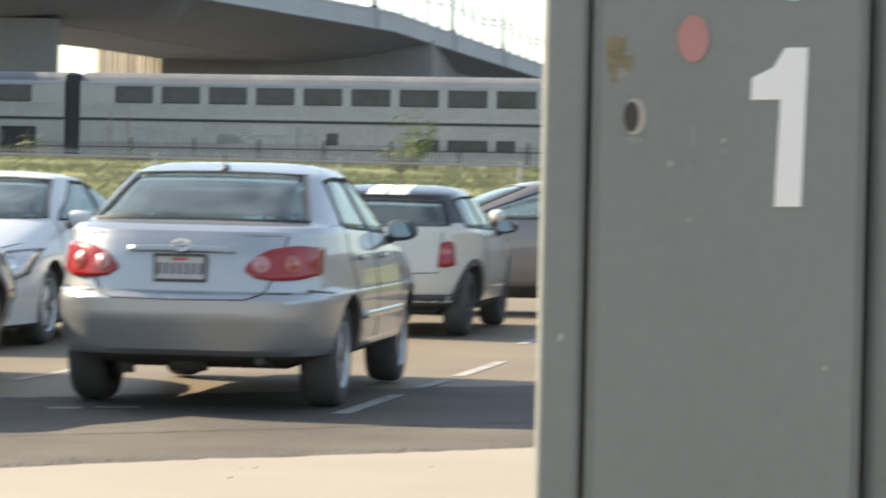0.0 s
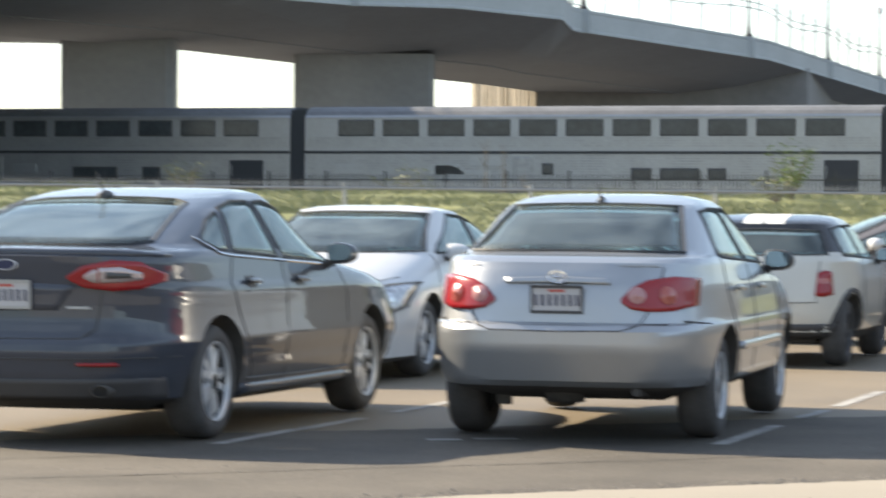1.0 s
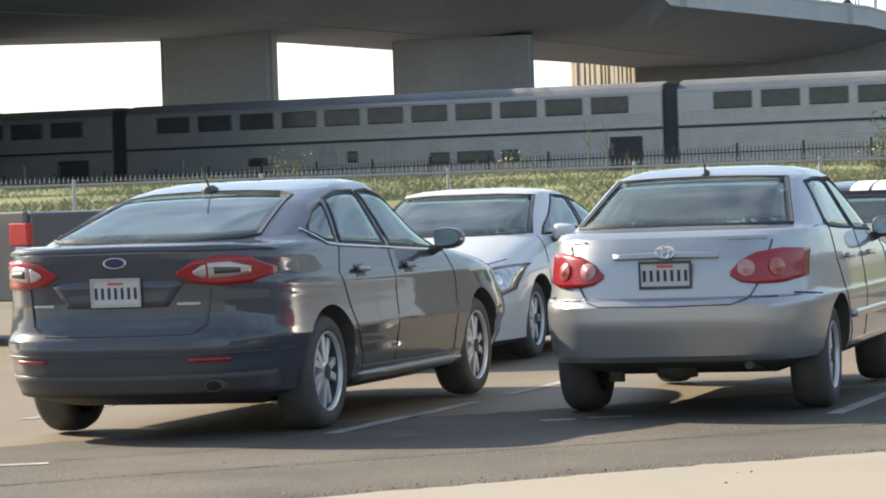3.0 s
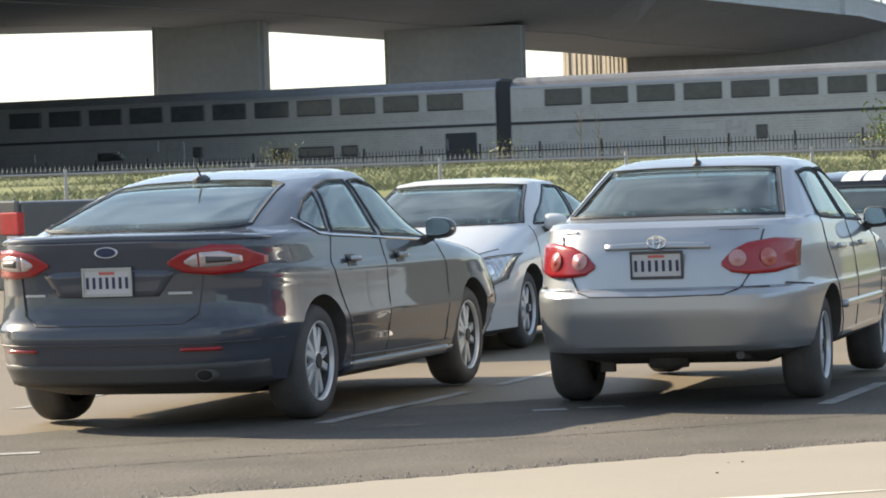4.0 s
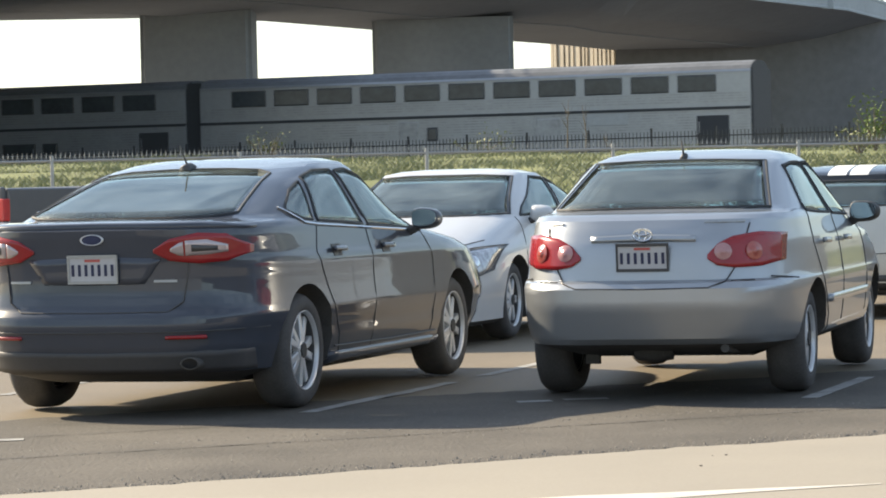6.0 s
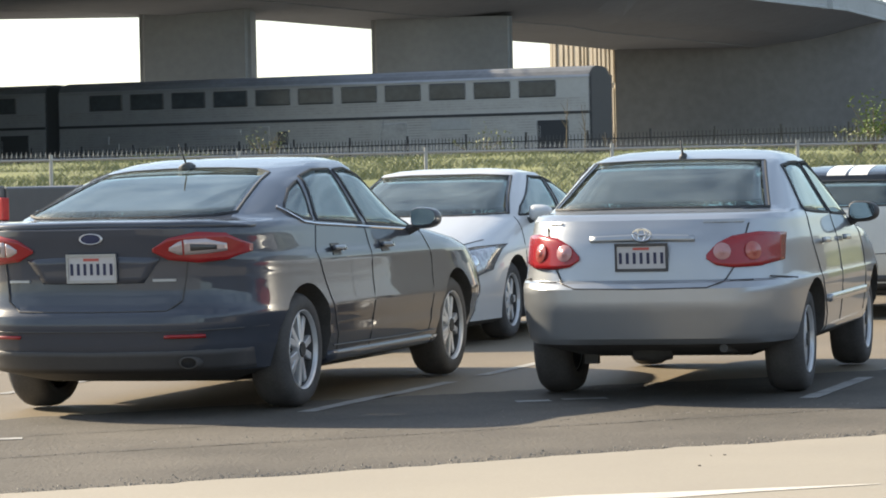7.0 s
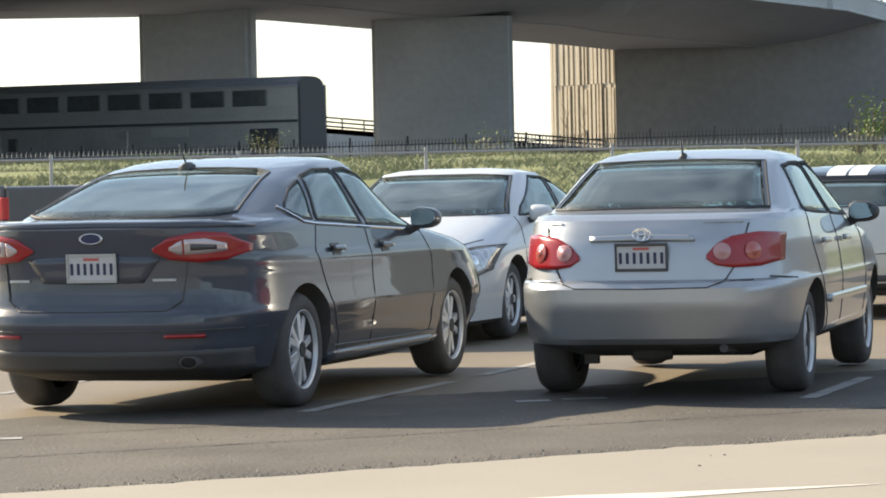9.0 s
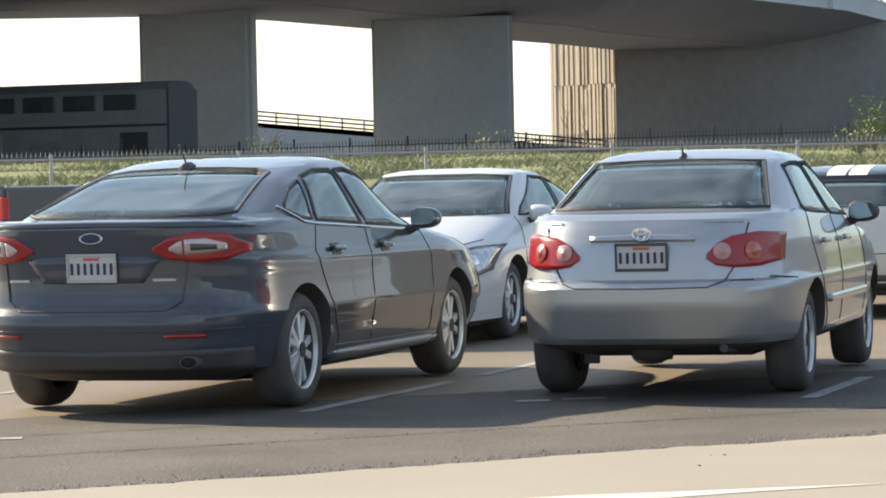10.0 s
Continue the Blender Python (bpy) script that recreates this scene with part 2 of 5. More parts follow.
for j in range(len(ys) - 1):
    for i in range(len(xs) - 1):
        f = bm.faces.new((grid[j][i], grid[j][i + 1], grid[j + 1][i + 1], grid[j + 1][i]))
        f.material_index = 0 if ys[j] < 48 else (1 if ys[j] < 106 else 2)
ground = mesh_ob("ground", bm, [M["lot"], M["grass"], M["gravel"]])
tagged(ground, "pale paved car park rising to a grassy rail bank", "ground", kind="structure")

KERB_P, KERB_D = Vector((0, 13.2)), Vector((0.893, 0.45))
KERB_N = Vector((-0.45, 0.893))


def strip(name, off0, off1, z, material, label, jag0=0.0, jag1=0.0, step=0.06):
    """A paved band along the kerb line between two offsets, with ragged edges."""
    bm = bmesh.new()
    rows = []
    n = int(60 / step)
    for i in range(n + 1):
        s = -30 + i * step
        p = KERB_P + KERB_D * s
        w = lambda k: noise.noise((s * 0.6, k, 0)) * 0.6 + noise.noise((s * 3, k, 7)) * 0.3 + noise.noise((s * 9, k, 2)) * 0.25
        a, b = p + KERB_N * (off0 + jag0 * w(1)), p + KERB_N * (off1 + jag1 * w(5))
        rows.append([bm.verts.new((a.x, a.y, z - 0.03)), bm.verts.new((a.x, a.y, z)), bm.verts.new((b.x, b.y, z)), bm.verts.new((b.x, b.y, z - 0.03))])
    for a, b in zip(rows, rows[1:]):
        for k in range(3):
            bm.faces.new((a[k], b[k], b[k + 1], a[k + 1]))
    return tagged(mesh_ob(name, bm, material), label, name, kind="structure")


strip("road", -0.4, 4.1, 0.006, M["asphalt"], "strip of dark worn asphalt along the kerb", 0, 0.25)
strip("pavement", -9, -0.13, 0.022, M["concrete_slab"], "pale concrete apron with a crumbling edge", 0, 0.13, 0.03)

# loose grit along the apron's edge and scattered over the lane
M["grit"] = mat("pale grey grit", (0.25, 0.23, 0.2), 0.9, spread=0.6, scale=30, fine=90)
bm_verts, bm_faces = [], []
for i in range(9200):
    s = random.uniform(-6, 7)
    q = abs(random.gauss(0, 0.16)) - 0.13 if i < 7600 else random.uniform(0.05, 3.5) if i < 8000 else random.choice((2.05, 2.4)) - 0.45 * (s + 9) / 9 + random.gauss(0, 0.03)
    p = KERB_P + KERB_D * s + KERB_N * q
    r = random.uniform(0.003, 0.0075) * (0.8 if i >= 7600 else 1) * (1.5 if i % 23 == 0 else 1)
    n = len(bm_verts)
    a0 = random.uniform(0, 6.28)
    bm_verts += [(p.x + r * math.cos(a0 + k * 2.09), p.y + r * math.sin(a0 + k * 2.09), 0.005) for k in range(3)] + [(p.x, p.y, 0.006 + r * random.uniform(0.6, 1.3))]
    bm_faces += [(n, n + 1, n + 3), (n + 1, n + 2, n + 3), (n + 2, n, n + 3)]
me = bpy.data.meshes.new("grit")
me.from_pydata(bm_verts, [], bm_faces)
me.materials.append(M["grit"])
tagged(new("grit", me), "loose pale grit on the asphalt edge", "grit", kind="stuff")

# dark crumbs on the apron, and a long pale patch tapering at both ends
bm = bmesh.new()
for i in range(14):
    p = KERB_P + KERB_D * random.uniform(-4, 5) - KERB_N * random.uniform(0.05, 1.6)
    r = random.uniform(0.003, 0.007)
    box(bm, -r, -r * 0.7, 0, r, r * 0.7, r * 0.7, pose(p.x, p.y, 0.022, 0, 0, random.uniform(0, 360)))
tagged(mesh_ob("debris", bm, M["bark"]), "dark crumbs of dirt on the concrete", "debris", kind="stuff")
bm = bmesh.new()
top = [(0.28, 11.50), (0.5, 11.585), (0.85, 11.63), (1.25, 11.71), (1.72, 11.79)]
low = [(0.2, 11.46), (0.5, 11.40), (0.85, 11.42), (1.25, 11.60), (1.72, 11.775)]
vt, vl = [[bm.verts.new((x, y, 0.0245)) for x, y in row] for row in (top, low)]
for k in range(len(vt) - 1):
    bm.faces.new((vl[k], vl[k + 1], vt[k + 1], vt[k]))
stripe = mesh_ob("apron_stripe", bm, M["stripe"])
tagged(stripe, "pale tapered patch on the concrete apron", "road marking", kind="structure")

# cracks in the lane
bm = bmesh.new()
for off, s0, s1, w in ((2.05, -9, 9, 0.012), (2.9, -2.5, 8, 0.008), (-0.075, -9, 9, 0.02)):
    prev = None
    for i in range(int((s1 - s0) / 0.05)):
        s = s0 + i * 0.05
        o = off - (0.45 * (s - s0) / 9 if off > 1 else 0) + 0.05 * noise.noise((s * 1.5, off, 0)) + 0.02 * noise.noise((s * 7, off, 1))
        p = KERB_P + KERB_D * s + KERB_N * o
        k = w * (0.5 + abs(noise.noise((s * 4, off, 9))) * 1.6)
        pair = [bm.verts.new((p.x + KERB_N.x * k, p.y + KERB_N.y * k, 0.0105)), bm.verts.new((p.x - KERB_N.x * k, p.y - KERB_N.y * k, 0.0105))]
        if prev:
            bm.faces.new((prev[0], pair[0], pair[1], prev[1]))
        prev = pair
tagged(mesh_ob("crack", bm, M["under"]), "ragged dark cracks in the asphalt", "crack", kind="stuff")

# painted bay lines
BAY = Vector((0.32, 0.947)).normalized()


def bay_line(x, y0, y1, w=0.1):
    bm = bmesh.new()
    n = int((y1 - y0) / 0.15)
    prev = None
    for i in range(n + 1):
        y = y0 + (y1 - y0) * i / n
        cx = x + (y - 16.6) * 0.338
        a = w / 2 * (1 + 0.25 * noise.noise((cx * 5, y * 5, 1)))
        on_lane = (Vector((cx, y)) - KERB_P).dot(KERB_N) < 4.35
        z = 0.0095 if on_lane else 0.004
        pair = [bm.verts.new((cx - a, y, z)), bm.verts.new((cx + a, y, z))]
        if prev and noise.noise((cx * 1.3, y * 0.9, 4)) < 0.28:          # worn through here and there
            bm.faces.new((prev[0], prev[1], pair[1], pair[0]))
        prev = pair
    return tagged(mesh_ob("bay_line", bm, M["line"]), "worn white painted parking bay line", "road marking", "parking bay lines", "structure")


for k in range(-2, 5):
    bay_line(-0.77 + 2.76 * k, 16.55 + 0.25 * k, 22.3 + 0.3 * k)
for k in range(-1, 5):
    bay_line(-0.77 + 2.76 * k - 0.3, 25.5, 31.0)

# stencilled bars at the head of the bay
for sx, sy, sw in ((0.5, 17.02, 0.1), (0.8, 17.12, 0.13), (-2.33, 15.1, 0.16)):
    bm = bmesh.new()
    box(bm, -sw, -0.06, 0, sw, 0.06, 0.001, pose(sx, sy, 0.009, 0, 0, 8))
    tagged(mesh_ob("stencil_mark", bm, M["line"]), "faded white stencil bar on the asphalt", "road marking", "stencil bars", "structure")

# ---- weeds on the bank ----
bm = bmesh.new()
verts, faces = [], []
for i in range(150000):
    y = 49.2 + 46 * random.random() ** 1.5
    x = random.uniform(-0.165 * y - 2, 0.26 * y + 2)
    dens = noise.noise((x * 0.35, y * 0.35, 5))
    if dens < -0.25 and random.random() < 0.7:
        continue
    z = bank(y) + rough_z(x, y) - 0.03
    h = random.uniform(0.03, 0.12) * (1.2 + 1.3 * dens) * (1.5 if random.random() < 0.02 else 1)
    a, w = random.uniform(0, 6.28), random.uniform(0.004, 0.012)
    lx, ly = random.gauss(0, 0.55) * h, random.gauss(0, 0.55) * h
    b = len(verts)
    verts += [(x - w * math.cos(a), y - w * math.sin(a), z), (x + w * math.cos(a), y + w * math.sin(a), z),
              (x + lx * 0.4 + w * 0.7 * math.cos(a), y + ly * 0.4 + w * 0.7 * math.sin(a), z + h * 0.6), (x + lx, y + ly, z + h)]
    faces += [(b, b + 1, b + 2), (b, b + 2, b + 3)]
me = bpy.data.meshes.new("grass")
me.from_pydata(verts, [], faces)
me.materials.append(M["blade"])
tagged(new("grass", me), "tall dry green grass and weeds on the bank", "grass", kind="stuff")


def shrub(name, x, y, h, spread, leaves, seed, label, material):
    rnd = random.Random(seed)
    root = empty(name, pose(x, y, bank(y)))
    bm = bmesh.new()
    tips = []
    for i in range(9):
        a, l = rnd.uniform(0, 6.28), rnd.uniform(0.55, 1.0) * h
        q = [(0, 0, 0), (math.cos(a) * spread * 0.25, math.sin(a) * spread * 0.25, l * 0.5), (math.cos(a) * spread * rnd.uniform(0.4, 0.9), math.sin(a) * spread * 0.6, l)]
        tube(bm, q, [0.025, 0.015, 0.005], 5)
        tips += q[1:]
        tips.append(tuple((u + v) / 2 for u, v in zip(q[1], q[2])))
    part("stem", bm, M["bark"], root)
    bm = bmesh.new()
    for i in range(leaves):
        c = Vector(rnd.choice(tips)) + Vector((rnd.gauss(0, 0.14), rnd.gauss(0, 0.14), rnd.gauss(0, 0.13))) * spread
        s = rnd.uniform(0.03, 0.07)
        m = Matrix.Translation(c) @ Euler((rnd.uniform(-1, 1), rnd.uniform(-1, 1), rnd.uniform(0, 6))).to_matrix().to_4x4()
        v = [bm.verts.new(m @ Vector(p)) for p in ((-s, 0, 0), (0, s * 0.5, 0.01), (s, 0, 0), (0, -s * 0.5, 0.01))]
        bm.faces.new(v)
    part("crown", bm, material, root)
    return tagged(root, label, "shrub")


shrub("shrub", 10.25, 70, 1.25, 0.75, 420, 3, "young leafy green shrub standing on the bank", M["leaf"])
shrub("shrub", 9.3, 66, 0.7, 0.6, 220, 8, "low yellow-green weed clump on the bank", M["blade"])
shrub("shrub", -5.1, 86, 1.0, 0.8, 160, 12, "low yellow-green weed clump on the bank", M["blade"])
shrub("shrub", 1.2, 88, 0.9, 1.2, 200, 15, "low yellow-green weed clump on the bank", M["blade"])

# bare saplings in front of the train
for k, (x, y, h) in enumerate(((3.55, 84, 1.75), (4.1, 84.5, 1.6), (-4.8, 85, 0.9), (5.0, 90, 0.8))):
    bm = bmesh.new()
    rnd = random.Random(k)
    tube(bm, [(0, 0, 0), (0.03, 0, h * 0.5), (rnd.uniform(-.1, .1), 0, h)], [0.022, 0.016, 0.006], 5)
    for j in range(7):
        z = h * rnd.uniform(0.4, 0.9)
        a = rnd.uniform(0, 6.28)
        tube(bm, [(0.02, 0, z), (0.02 + 0.18 * math.cos(a), 0.18 * math.sin(a), z + 0.3)], [0.009, 0.003], 4)
    sap = mesh_ob("sapling", bm, M["bark"])
    sap.matrix_world = pose(x, y, bank(y) - 0.05)
    tagged(sap, "thin bare sapling standing on the bank", "sapling", "bare saplings")

# ---- chain-link fence ----
fence = empty("chain_link_fence", pose(0, 46.8, 0, 0, 0, 2.0))
tagged(fence, "galvanised chain-link fence with a spiked top edge", "fence")
FX0, FX1, FH = -21.0, 20.0, 1.9
for k in range(-7, 8):
    bm = bmesh.new()
    tube(bm, [(-0.24 + 2.95 * k, 0, 0), (-0.24 + 2.95 * k, 0, FH + 0.02)], 0.03, 8)
    part("fence_post", bm, M["galv"], fence)
bm = bmesh.new()
tube(bm, [(FX0, 0, FH - 0.06), (FX1, 0, FH - 0.06)], 0.022, 6)
part("top_rail", bm, M["galv"], fence)
verts, faces = [], []
for dirn in (1, -1):
    for i in range(int((FX1 - FX0 + FH) / 0.075)):
        x = FX0 + i * 0.075 - (FH if dirn > 0 else 0)
        a, b = Vector((x, -0.035, 0.02)), Vector((x + FH * 1.0, -0.035, FH + 0.035))
        if dirn < 0:
            a.x, b.x = b.x, a.x
        r, n = 0.0016, len(verts)
        for p in (a, b):
            verts += [tuple(p + Vector((r, 0, 0))), tuple(p + Vector((-r, 0, 0))), tuple(p + Vector((0, r * 1.7, 0)))]
        faces += [(n, n + 1, n + 4, n + 3), (n + 1, n + 2, n + 5, n + 4), (n + 2, n, n + 3, n + 5)]
        # knuckled tip
        n = len(verts)
        t = b if b.z > 1 else a
        verts += [tuple(t + Vector(q)) for q in ((-0.012, 0, -0.05), (0.012, 0, -0.05), (0.006, 0, 0.045))]
        faces.append((n, n + 1, n + 2))
me = bpy.data.meshes.new("wire_mesh")
me.from_pydata(verts, [], faces)
me.materials.append(M["galv"])
wire = new("wire_mesh", me)
wire.parent = fence

# ---- iron picket fence beside the track ----
PK0, PK1 = Vector((-26, 128.4)), Vector((40, 90.0))
PKD = (PK1 - PK0)
PKL = PKD.length
iron = empty("picket_fence", pose(PK0.x, PK0.y, 1.5, 0, 0, math.degrees(math.atan2(PKD.y, PKD.x))))
tagged(iron, "black iron picket fence along the railway", "fence")
bm = bmesh.new()
for i in range(int(PKL / 0.15)):
    x = i * 0.15
    box(bm, x - 0.011, -0.011, 0, x + 0.011, 0.011, 1.72)
ob = part("picket", bm, M["iron"], iron)
tagged(ob, kind="stuff")
for i in range(int(PKL / 2.6) + 1):
    bm = bmesh.new()
    box(bm, i * 2.6 - 0.032, -0.032, 0, i * 2.6 + 0.032, 0.032, 1.86)
    part("fence_post", bm, M["iron"], iron)
for z in (0.25, 1.05, 1.5):
    bm = bmesh.new()
    box(bm, 0, -0.02, z, PKL, 0.02, z + 0.045)
    part("rail", bm, M["iron"], iron)

# ---- railway ----
TRACK_P, TRACK_D = Vector((-7.37, 131.0)), Vector((0.937, -0.3486))
TRACK_N = Vector((0.3486, 0.937))
TRACK_TURN = math.degrees(math.atan2(TRACK_D.y, TRACK_D.x))
RAIL_Z = 1.5
for off in (0.83, 2.27):
    bm = bmesh.new()
    box(bm, -150, -0.035, 0, 150, 0.035, 0.15)
    r = mesh_ob("rail", bm, M["steel_worn"])
    p = TRACK_P + TRACK_N * off
    r.matrix_world = pose(p.x, p.y, RAIL_Z - 0.15, 0, 0, TRACK_TURN)
    tagged(r, "worn steel running rail on the ballast", "rail", "running rails", "structure")
bm = bmesh.new()
for i in range(-120, 180):
    box(bm, i * 0.6 - 0.11, 0.3, 0, i * 0.6 + 0.11, 2.8, 0.1)
s = mesh_ob("sleepers", bm, M["bridge"])
s.matrix_world = pose(TRACK_P.x, TRACK_P.y, RAIL_Z - 0.249, 0, 0, TRACK_TURN)
tagged(s, "concrete sleepers bedded under the rails", "sleeper", kind="stuff")
bm = bmesh.new()
prism(bm, [(-150, -0.3), (150, -0.3), (150, 0.12), (-150, 0.12)], 3.6)
s = mesh_ob("ballast", bm, M["gravel"])
s.matrix_world = pose(TRACK_P.x - TRACK_N.x * 0.3, TRACK_P.y - TRACK_N.y * 0.3, RAIL_Z - 0.36, 0, 0, TRACK_TURN)
tagged(s, "grey stone ballast under the track", "ballast", kind="structure")


def train_car(x_windows, low, doors, end_dark):
    """A two-storey stainless coach; its origin is the left end at rail level, x along the track, y away."""
    L, W = 25.25, 3.1
    root = empty("train_car")
    prof = [(0.0, 0.75), (0.0, 4.42), (0.05, 4.55), (0.2, 4.72), (0.5, 4.86), (1.0, 4.95), (2.1, 4.95), (2.6, 4.86), (2.9, 4.72), (3.05, 4.55), (3.1, 4.42), (3.1, 0.75)]
    bm = bmesh.new()
    for x in (0.0, L):
        for y, z in prof:
            bm.verts.new((x, y, z))
    bm.verts.ensure_lookup_table()
    n = len(prof)
    for i in range(n):
        j = (i + 1) % n
        f = bm.faces.new((bm.verts[i], bm.verts[j], bm.verts[n + j], bm.verts[n + i]))
        f.material_index = 1 if 1 < i < n - 3 else 0          # the roof, same steel coloured darker to offset bright sun and sky
    for end in (bm.verts[:n], bm.verts[n:]):
        bm.faces.new(end).material_index = 2
    part("body", bm, [M["steel"], M["train_roof"], M["train_dark"]], root)
    # fluted cladding, as raised bars
    bm = bmesh.new()
    for z in [0.95 + 0.115 * k for k in range(17)] + [3.2 + 0.11 * k for k in range(4)]:
        x0 = 0.15
        for d0, d1, za, zb in sorted(doors):
            if za - 0.05 < z < zb + 0.05:
                box(bm, x0, -0.009, z, d0 - 0.08, 0.01, z + 0.06)
                x0 = d1 + 0.08
        box(bm, x0, -0.009, z, L - 0.15, 0.01, z + 0.06)
    part("fluted_cladding", bm, M["steel_worn"], root, "fluted stainless cladding")
    bm = bmesh.new()
    box(bm, 0.02, -0.045, 2.89, L - 0.02, 0.01, 3.01)
    part("belt_rail", bm, M["train_dark"], root, "dark belt line")
    bm = bmesh.new()
    box(bm, 0.02, -0.03, 4.42, L - 0.02, 0.01, 4.46)
    part("gutter", bm, M["steel_worn"], root)
    for x in x_windows:
        w = bevel_box(x, -0.03, 3.64, x + 1.67, 0.02, 4.36, 0.024, 2)
        win = part("window", w, M["trim"], root, "black window surround")
        part("pane", bevel_box(x + 0.04, -0.042, 3.68, x + 1.63, 0.0, 4.32, 0.02, 2), M["train_glass"], win, "dark glass pane")
    for x0, x1, z0, z1 in low:
        w = bevel_box(x0, -0.034, z0, x1, 0.02, z1, 0.024, 2)
        win = part("window", w, M["trim"], root, "black window surround")
        part("pane", bevel_box(x0 + 0.05, -0.046, z0 + 0.05, x1 - 0.05, 0.0, z1 - 0.05, 0.03, 2), M["train_glass"], win, "dark glass pane")
    for x0, x1, z0, z1 in doors:
        d = part("door", bevel_box(x0, -0.03, z0, x1, 0.02, z1, 0.03, 2), M["steel_worn"] if x1 - x0 < 1.3 else M["train_dark"], root, "plain side door")
        bm = bmesh.new()
        tube(bm, [(x0 + 0.12, -0.07, z0 + 0.9), (x0 + 0.12, -0.07, z0 + 1.4)], 0.02, 5)
        part("grab_handle", bm, M["steel"], d)
    rnd = random.Random(len(low) + int(end_dark))
    for k in range(9):
        x, w = rnd.uniform(1, L - 3), rnd.uniform(0.7, 2.0)
        if any(d0 - w - 0.2 < x < d1 + 0.2 for d0, d1, za, zb in list(doors) + list(low)):
            continue
        z = rnd.choice((1.7, 2.0, 2.35))
        part("access_panel", bevel_box(x, -0.027, z, x + w, 0.01, z + rnd.uniform(0.3, 0.5), 0.01, 1), M["galv"] if rnd.random() < 0.6 else M["steel"], root, "flat access panel")
    for x in ((0.0,) if end_dark else (0.0, L)):
        bm = bmesh.new()
        s = -0.36 if x == 0 else 0.0
        box(bm, x + s, 0.14, 0.9, x + s + 0.36, 2.96, 4.8)
        part("gangway", bm, M["train_dark"], root, "black rubber gangway bellows")
    for x in (3.6, L - 3.6):
        bm = bmesh.new()
        box(bm, x - 1.9, 0.35, 0.35, x + 1.9, 2.75, 0.8)
        bogie = part("bogie", bm, M["train_dark"], root)
        for dx in (-1.25, 1.25):
            bm = bmesh.new()
            lathe(bm, [(0.05, 0.62), (0.45, 0.62), (0.46, 0.76), (0.05, 0.8)], 24)
            w = part("wheel", bm, M["steel_worn"], bogie)
            w.matrix_basis = pose(x + dx, 0, 0.46, 0, 0, 0) @ pose(0, 0, 0, 0, 0, 90)
    bm = bmesh.new()
    box(bm, 7, 0.3, 0.4, L - 7, 2.8, 0.75)
    part("equipment_box", bm, M["train_dark"], root)
    if end_dark:
        bm = bmesh.new()
        box(bm, L + 0.002, 0.04, 0.8, L + 0.09, 3.06, 4.6)
        part("end_wall", bm, M["train_dark"], root, "dark train end wall")
    return tagged(root, "stainless two-level passenger train car on the rails", "train car", "train cars")


WIN11 = [1.55 + 2.055 * k for k in range(11)]
train = [
    train_car(WIN11, [(18.2, 19.1, 1.75, 2.3), (14.8, 17.0, 1.8, 2.3)], [(22.4, 24.0, 1.0, 2.6), (10.2, 11.3, 0.95, 2.75)], False),
    train_car(WIN11, [(14.7, 15.6, 1.8, 2.3), (15.95, 17.65, 1.8, 2.3), (18.0, 18.8, 1.8, 2.3), (10.8, 11.3, 2.0, 2.5)], [(22.9, 24.35, 1.0, 2.65), (9.5, 10.4, 0.95, 2.75)], False),
    train_car(WIN11, [(10.8, 11.3, 1.9, 2.5)], [(22.9, 24.3, 1.0, 2.65), (9.5, 10.4, 0.95, 2.75), (15.7, 16.9, 1.5, 2.7)], True),
]
# distance of the gap before the last car along the track, by time
TRAIN_S = [(0.0, 37.84), (0.5, 34.4), (1.0, 30.9), (1.5, 27.52), (2.0, 24.2), (2.5, 20.75), (3.0, 17.25), (3.2, 15.83), (4.3, 8.03), (4.5, 6.62), (5.0, 3.1),
           (5.5, -0.43), (6.0, -3.95), (6.5, -7.46), (7.0, -10.97), (7.5, -14.41), (8.0, -17.8), (8.5, -21.13), (9.0, -24.43), (9.5, -27.65), (10.0, -30.83)]


def train_pose(s):
    p = TRACK_P + TRACK_D * s
    return pose(p.x, p.y, RAIL_Z, 0, 0, TRACK_TURN)


# ---- overpass ----
NEAR = [(-110, 48, 8.2), (-50, 69, 8.6), (-15.4, 95.3, 9.2), (-9.3, 109.6, 10.0), (-6.7, 116.9, 10.4), (-0.4, 130.9, 11.0), (4.3, 136.0, 11.3), (9.8, 144, 11.4), (10.9, 152, 11.4), (24.3, 176, 11.4), (35.6, 209, 11.4), (60, 280, 11.4)]
FAR = [(-125, 84, 8.2), (-62, 102, 8.5), (-18.0, 120, 9.0), (-12.0, 134, 9.4), (-8.4, 145.5, 9.75), (-2, 160, 9.85), (1, 166, 9.85), (4, 172, 9.85), (7.3, 178, 9.85), (16, 198, 9.85), (26, 226, 9.85), (48, 294, 9.85)]
Z_FASCIA, Z_BOX = 11.4, 9.85
near = [Vector((x, y, 0)) for x, y, z in NEAR]
far = [Vector((x, y, 0)) for x, y, z in FAR]


def inward(i, d):
    """A point d metres under the deck from the near edge."""
    return near[i] + (far[i] - near[i]).normalized() * d


def ribbon(lines, material, name, parent, label=""):
    bm = bmesh.new()
    rows = [[bm.verts.new(p) for p in line] for line in lines]
    for a, b in zip(rows, rows[1:]):
        for i in range(len(a) - 1):
            bm.faces.new((a[i], a[i + 1], b[i + 1], b[i]))
    return part(name, bm, material, parent, label)


BACK_K = 1.14                       # how much farther than first laid out the overpass and all behind it stand
